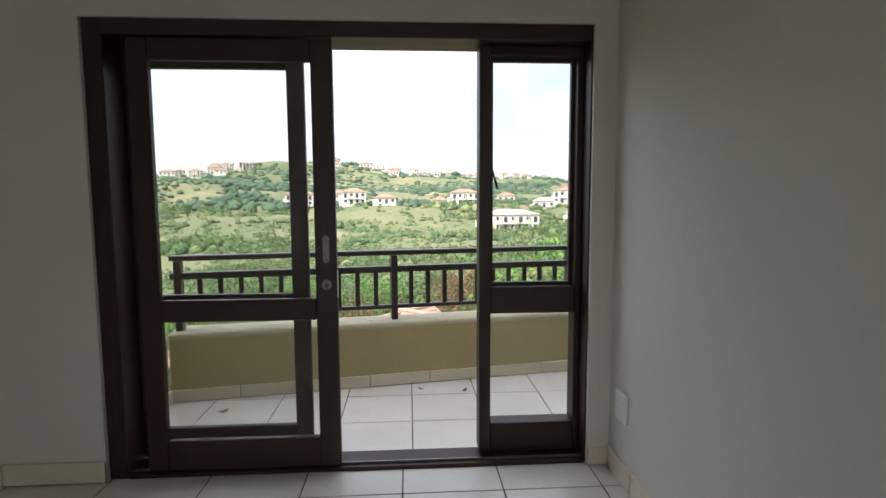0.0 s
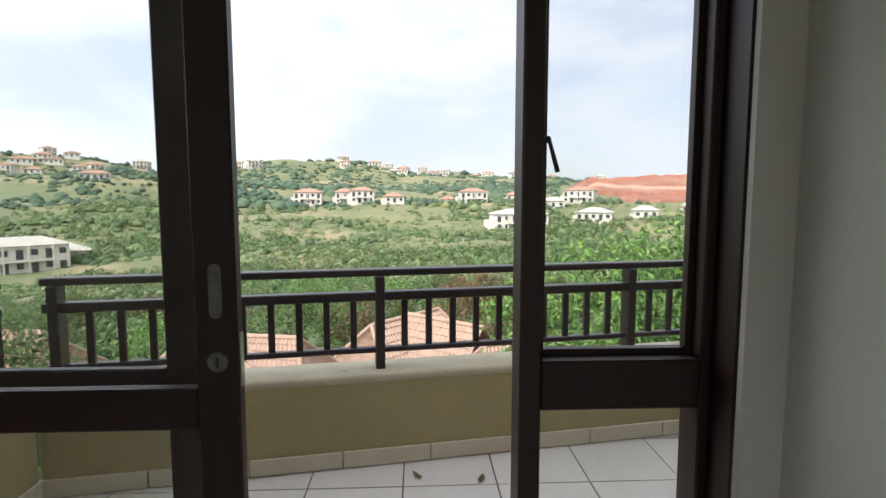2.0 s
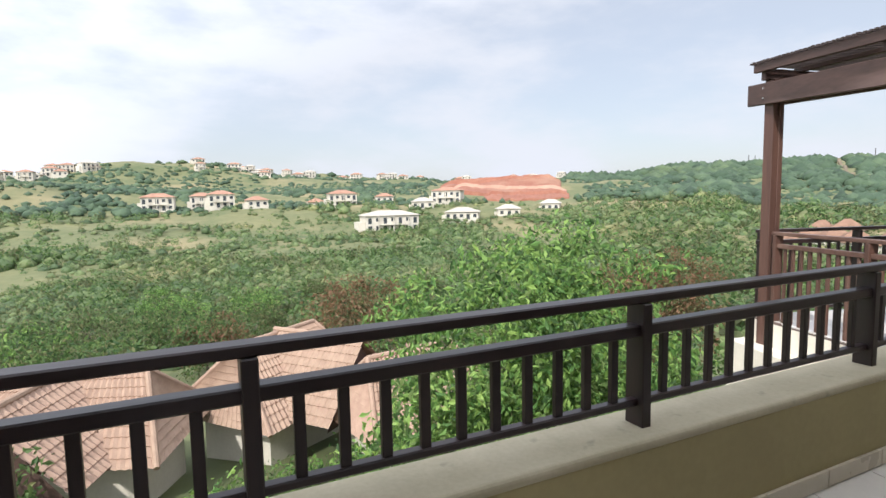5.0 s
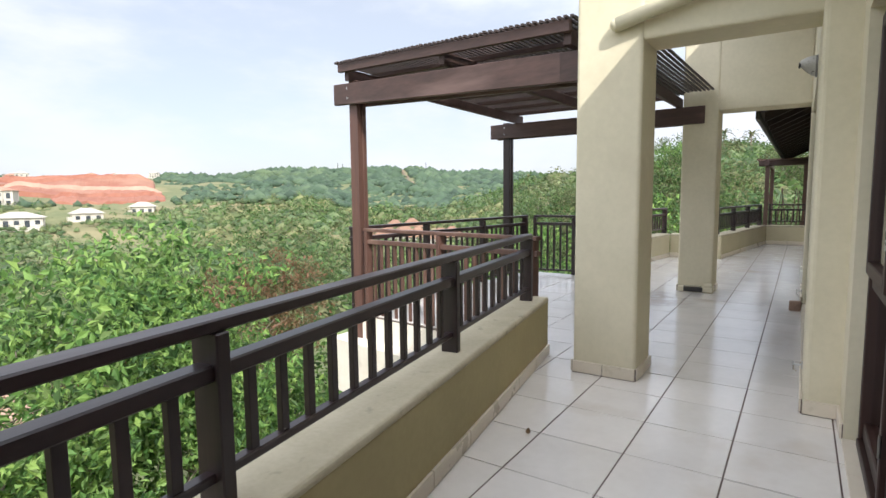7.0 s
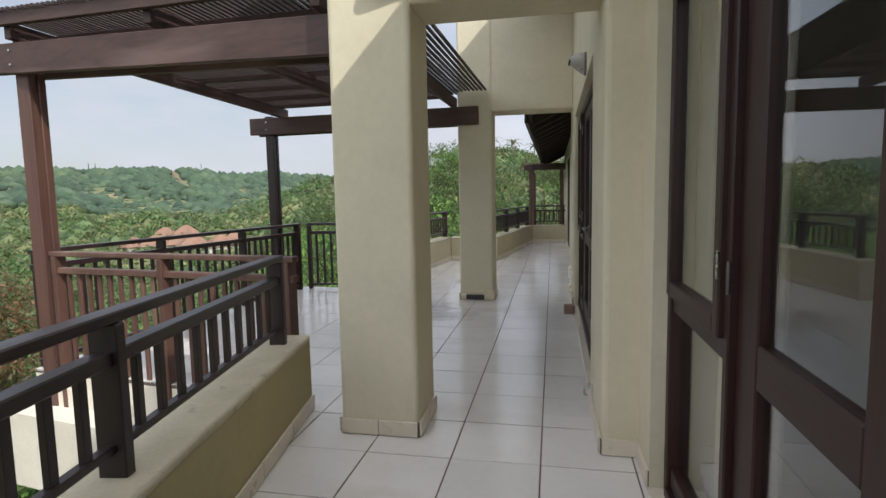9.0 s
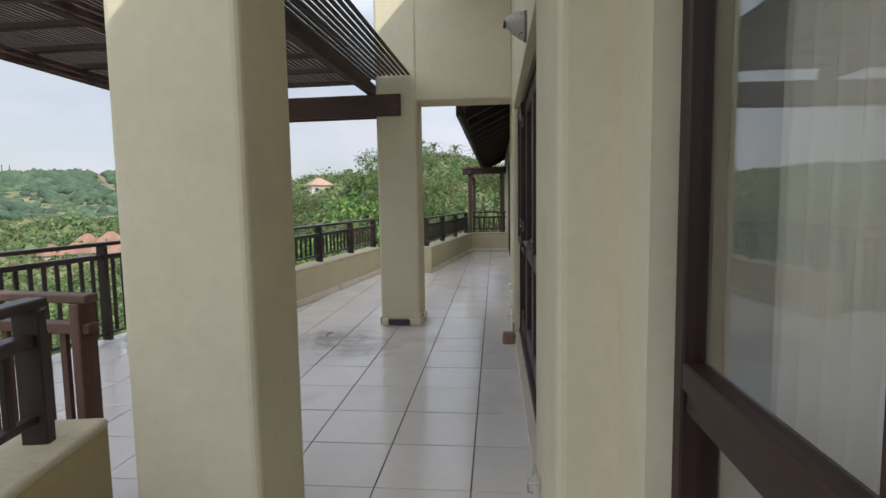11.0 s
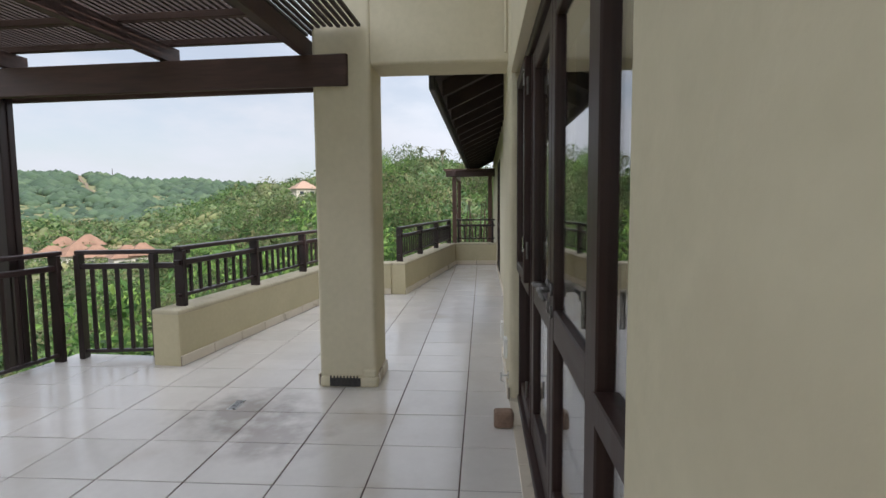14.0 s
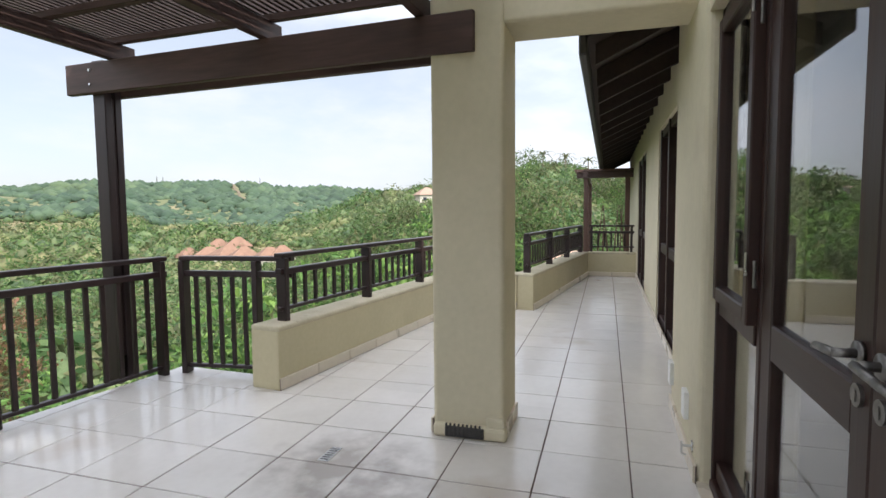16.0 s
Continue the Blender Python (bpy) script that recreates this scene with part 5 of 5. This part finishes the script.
# ---- houses ----
def house_at(az, r, w, d, storeys, roof_mat, turn, label, rise=1.8, name="house", group="hillside houses", sink=0.4, lift=0.0):
    x, y = polar(az, r)
    z = land(x, y) - sink + lift
    root = thing(name, (x, y, z), label, "house", group)
    m = Matrix.Translation((x, y, z)) @ Matrix.Rotation(radians(-az + turn), 4, "Z")
    h = 2.9 * storeys + 0.4
    bm = bmesh.new()
    add_box(bm, (-w / 2, -d / 2, -2.0), (w / 2, d / 2, h), m)
    add_box(bm, (-w * 0.62, -d * 0.30, -2.0), (-w * 0.45, d * 0.4, h * 0.62), m)
    part("wall", bm, FARWALL, root)
    o = 0.7
    bm = bmesh.new()
    ww, dd = w / 2 + o, d / 2 + o
    rx = max(0.4, ww - dd)
    pts = [(-ww, -dd, h), (ww, -dd, h), (ww, dd, h), (-ww, dd, h), (-rx, 0, h + rise), (rx, 0, h + rise)]
    v = [bm.verts.new(m @ Vector(p)) for p in pts]
    for f in ((0, 1, 5, 4), (1, 2, 5), (2, 3, 4, 5), (3, 0, 4), (3, 2, 1, 0)):
        bm.faces.new([v[i] for i in f])
    part("roof", bm, roof_mat, root)
    for s in range(storeys):
        n = max(2, int(w / 2.6))
        for k in range(n):
            cx = -w / 2 + w * (k + 0.5) / n
            tall = 2.1 if (k + s) % 2 else 1.3
            bm = bmesh.new()
            add_box(bm, (cx - 0.65, -d / 2 - 0.06, 2.9 * s + 2.45 - tall), (cx + 0.65, -d / 2 + 0.05, 2.9 * s + 2.45), m)
            part("window", bm, FARGLASS, root)
    if storeys > 1:
        bm = bmesh.new()
        add_box(bm, (-w * 0.3, -d / 2 - 1.4, 2.75), (w * 0.3, -d / 2, 2.95), m)
        for k in (-0.28, 0.0, 0.28):
            add_box(bm, (w * k - 0.15, -d / 2 - 1.35, -1.5), (w * k + 0.15, -d / 2 - 1.05, h - 0.1), m)
        part("balcony", bm, FARWALL, root)
    return root


WHITE_RED, WHITE_GREY = "white two-storey house with a terracotta roof", "pale house with a grey hipped roof"
for az, r, w, d, st, roof, turn in (
    (5.8, 262, 13, 9, 2, FARROOF, 8), (16.9, 262, 14, 10, 2, FARROOF, -12), (10.6, 205, 20, 11, 2, GREYROOF, 15), (18.4, 215, 13, 9, 1, GREYROOF, -6),
    (-5.9, 265, 11, 8, 2, FARROOF, 5), (-11.3, 272, 13, 8, 2, FARROOF, -8), (-2.6, 258, 9, 7, 1, FARROOF, 10), (-7.6, 278, 10, 8, 2, FARROOF, 0),
    (10.2, 285, 9, 7, 1, FARROOF, 4), (14.2, 250, 10, 7, 1, GREYROOF, 0), (23.2, 225, 9, 6, 1, GREYROOF, 8), (27.6, 240, 8, 5, 1, GREYROOF, -10), (3.2, 270, 8, 6, 1, FARROOF, 6),
    (-35.8, 150, 16, 8, 2, GREYROOF, 14), (-33.2, 160, 12, 8, 1, GREYROOF, 0), (-30.0, 330, 14, 8, 1, FARROOF, 0)):
    house_at(az, r, w, d, st, roof, turn, WHITE_RED if roof is FARROOF else WHITE_GREY)
rng = random.Random(11)
for k in range(64):
    az = rng.choice((rng.uniform(-46, -16), rng.uniform(-10, 3), rng.uniform(-8, 18), rng.uniform(18, 36), rng.uniform(-44, -18)))
    e, rr = ridge(az)
    house_at(az, rr * rng.uniform(0.86, 1.0), rng.uniform(8, 13), rng.uniform(7, 9), rng.choice((1, 2)), rng.choice((FARROOF, FARROOF, GREYROOF)), rng.uniform(-25, 25), "small pale house among the trees on the far ridge", name="ridge_house", group="ridge houses", sink=0.0)
for az, r, w in ((52.3, 168, 8), (53.8, 160, 7), (50.6, 176, 8), (53.2, 182, 7), (56.2, 150, 7), (57.4, 150, 6), (48.8, 182, 6), (51.4, 190, 7)):
    house_at(az, r, w, w * 0.8, 1, BROWNROOF, rng.uniform(-30, 30), "steep brown-roofed house in the valley", 2.8, "valley_house", "valley houses", lift=-1.2)
house_at(71.8, 190, 7, 6, 1, ROOFT, 20, "brown-roofed house on the wooded spur", 2.6, "spur_house", "spur houses", sink=1.6)
house_at(86.8, 75, 12, 8, 1, ROOFT, 10, "terracotta-roofed house on the near slope", 2.8, "spur_house", "spur houses")
for az, r, h in ((54.8, 1120, 22), (45.7, 1100, 16), (46.2, 1100, 16)):
    x, y = polar(az, r)
    bm = bmesh.new()
    add_tube(bm, (x, y, land(x, y) - 2), (x, y, land(x, y) + h), 0.9, 0.5, 6)
    tagged(part("radio_mast", bm, IRON), "thin dark mast on the wooded ridge", "mast", "masts")


# ---- neighbours' tiled roofs below the balcony ----
def tile_slope(bm, a, b, c, d, course=0.34, pan=0.24):
    """A roof face from eave a-b up to ridge d-c, with stepped courses and rounded pans."""
    a, b, c, d = map(Vector, (a, b, c, d))
    nv = max(2, round((d - a).length / course))
    nu = max(4, round((b - a).length / pan)) * 4
    n = (b - a).cross(d - a).normalized()
    grid = []
    for i in range(nv):
        for step, up in ((0.0, 0.035), (0.97, 0.0)):
            t = (i + step) / nv
            row = []
            for k in range(nu + 1):
                s = k / nu
                p = (a.lerp(b, s)).lerp(d.lerp(c, s), t)
                row.append(bm.verts.new(p + n * (up + 0.028 * math.cos(k * math.pi / 2))))
            grid.append(row)
    for r0, r1 in zip(grid[:-1], grid[1:]):
        for k in range(nu):
            bm.faces.new((r0[k], r0[k + 1], r1[k + 1], r1[k]))


def gable_house(x, y, z_eave, rise, length, width, turn, label):
    root = thing("neighbour_house", (x, y, z_eave - 3), label, "house", "neighbours' houses")
    m = Matrix.Translation((x, y, z_eave)) @ Matrix.Rotation(radians(turn), 4, "Z")
    L, W = length / 2, width / 2
    bm = bmesh.new()
    add_box(bm, (-L + 0.9, -W + 0.9, -6.0), (L - 0.9, W - 0.9, 0.25), m)
    part("wall", bm, FARWALL, root)
    hip = 0.35 * L
    P = [m @ Vector(p) for p in ((-L, -W, 0), (L, -W, 0), (L, W, 0), (-L, W, 0), (-L + hip, 0, rise), (L - hip, 0, rise))]
    for i, j, k, q in ((0, 1, 5, 4), (2, 3, 4, 5), (1, 2, 5, 5), (3, 0, 4, 4)):
        bm = bmesh.new()
        tile_slope(bm, P[i], P[j], P[k], P[q])
        part("roof_slope", bm, ROOFT, root)
    bm = bmesh.new()
    add_tube(bm, P[4], P[5], 0.10, sides=8)
    for i, q in ((0, 4), (3, 4), (1, 5), (2, 5)):
        add_tube(bm, P[i], P[q], 0.09, sides=8)
    part("ridge_tiles", bm, ROOFT, root)
    # a cross gable towards the valley
    g = W * 0.9
    Q = [m @ Vector(p) for p in ((-g, -W - 1.6, 0.1), (g, -W - 1.6, 0.1), (0, -W - 1.6, rise * 1.05), (0, 0.2, rise * 1.05), (-g, 0.2, 0.1), (g, 0.2, 0.1))]
    for a, b, c, d in ((Q[4], Q[0], Q[2], Q[3]), (Q[1], Q[5], Q[3], Q[2])):
        bm = bmesh.new()
        tile_slope(bm, a, b, c, d)
        part("gable_slope", bm, ROOFT, root)
    bm = bmesh.new()
    bm.faces.new([bm.verts.new(m @ Vector(p)) for p in ((-g * 0.9, -W - 1.3, -0.2), (g * 0.9, -W - 1.3, -0.2), (0, -W - 1.3, rise))])
    part("gable_end", bm, BEAMY, root, "dark timber gable end")
    bm = bmesh.new()
    add_tube(bm, Q[2], Q[3], 0.10, sides=8)
    part("gable_ridge", bm, ROOFT, root)
    return root


TROOF = "neighbouring house with a steep terracotta tiled roof"
gable_house(-6.6, 22.0, -6.0, 2.1, 7.0, 5.0, -12, TROOF)
gable_house(-0.4, 25.0, -6.4, 2.5, 6.6, 5.0, 48, TROOF)
gable_house(4.2, 21.5, -6.3, 2.2, 5.5, 4.6, 20, TROOF)
gable_house(-14.5, 20.0, -5.2, 2.0, 6.0, 5.0, 0, TROOF)
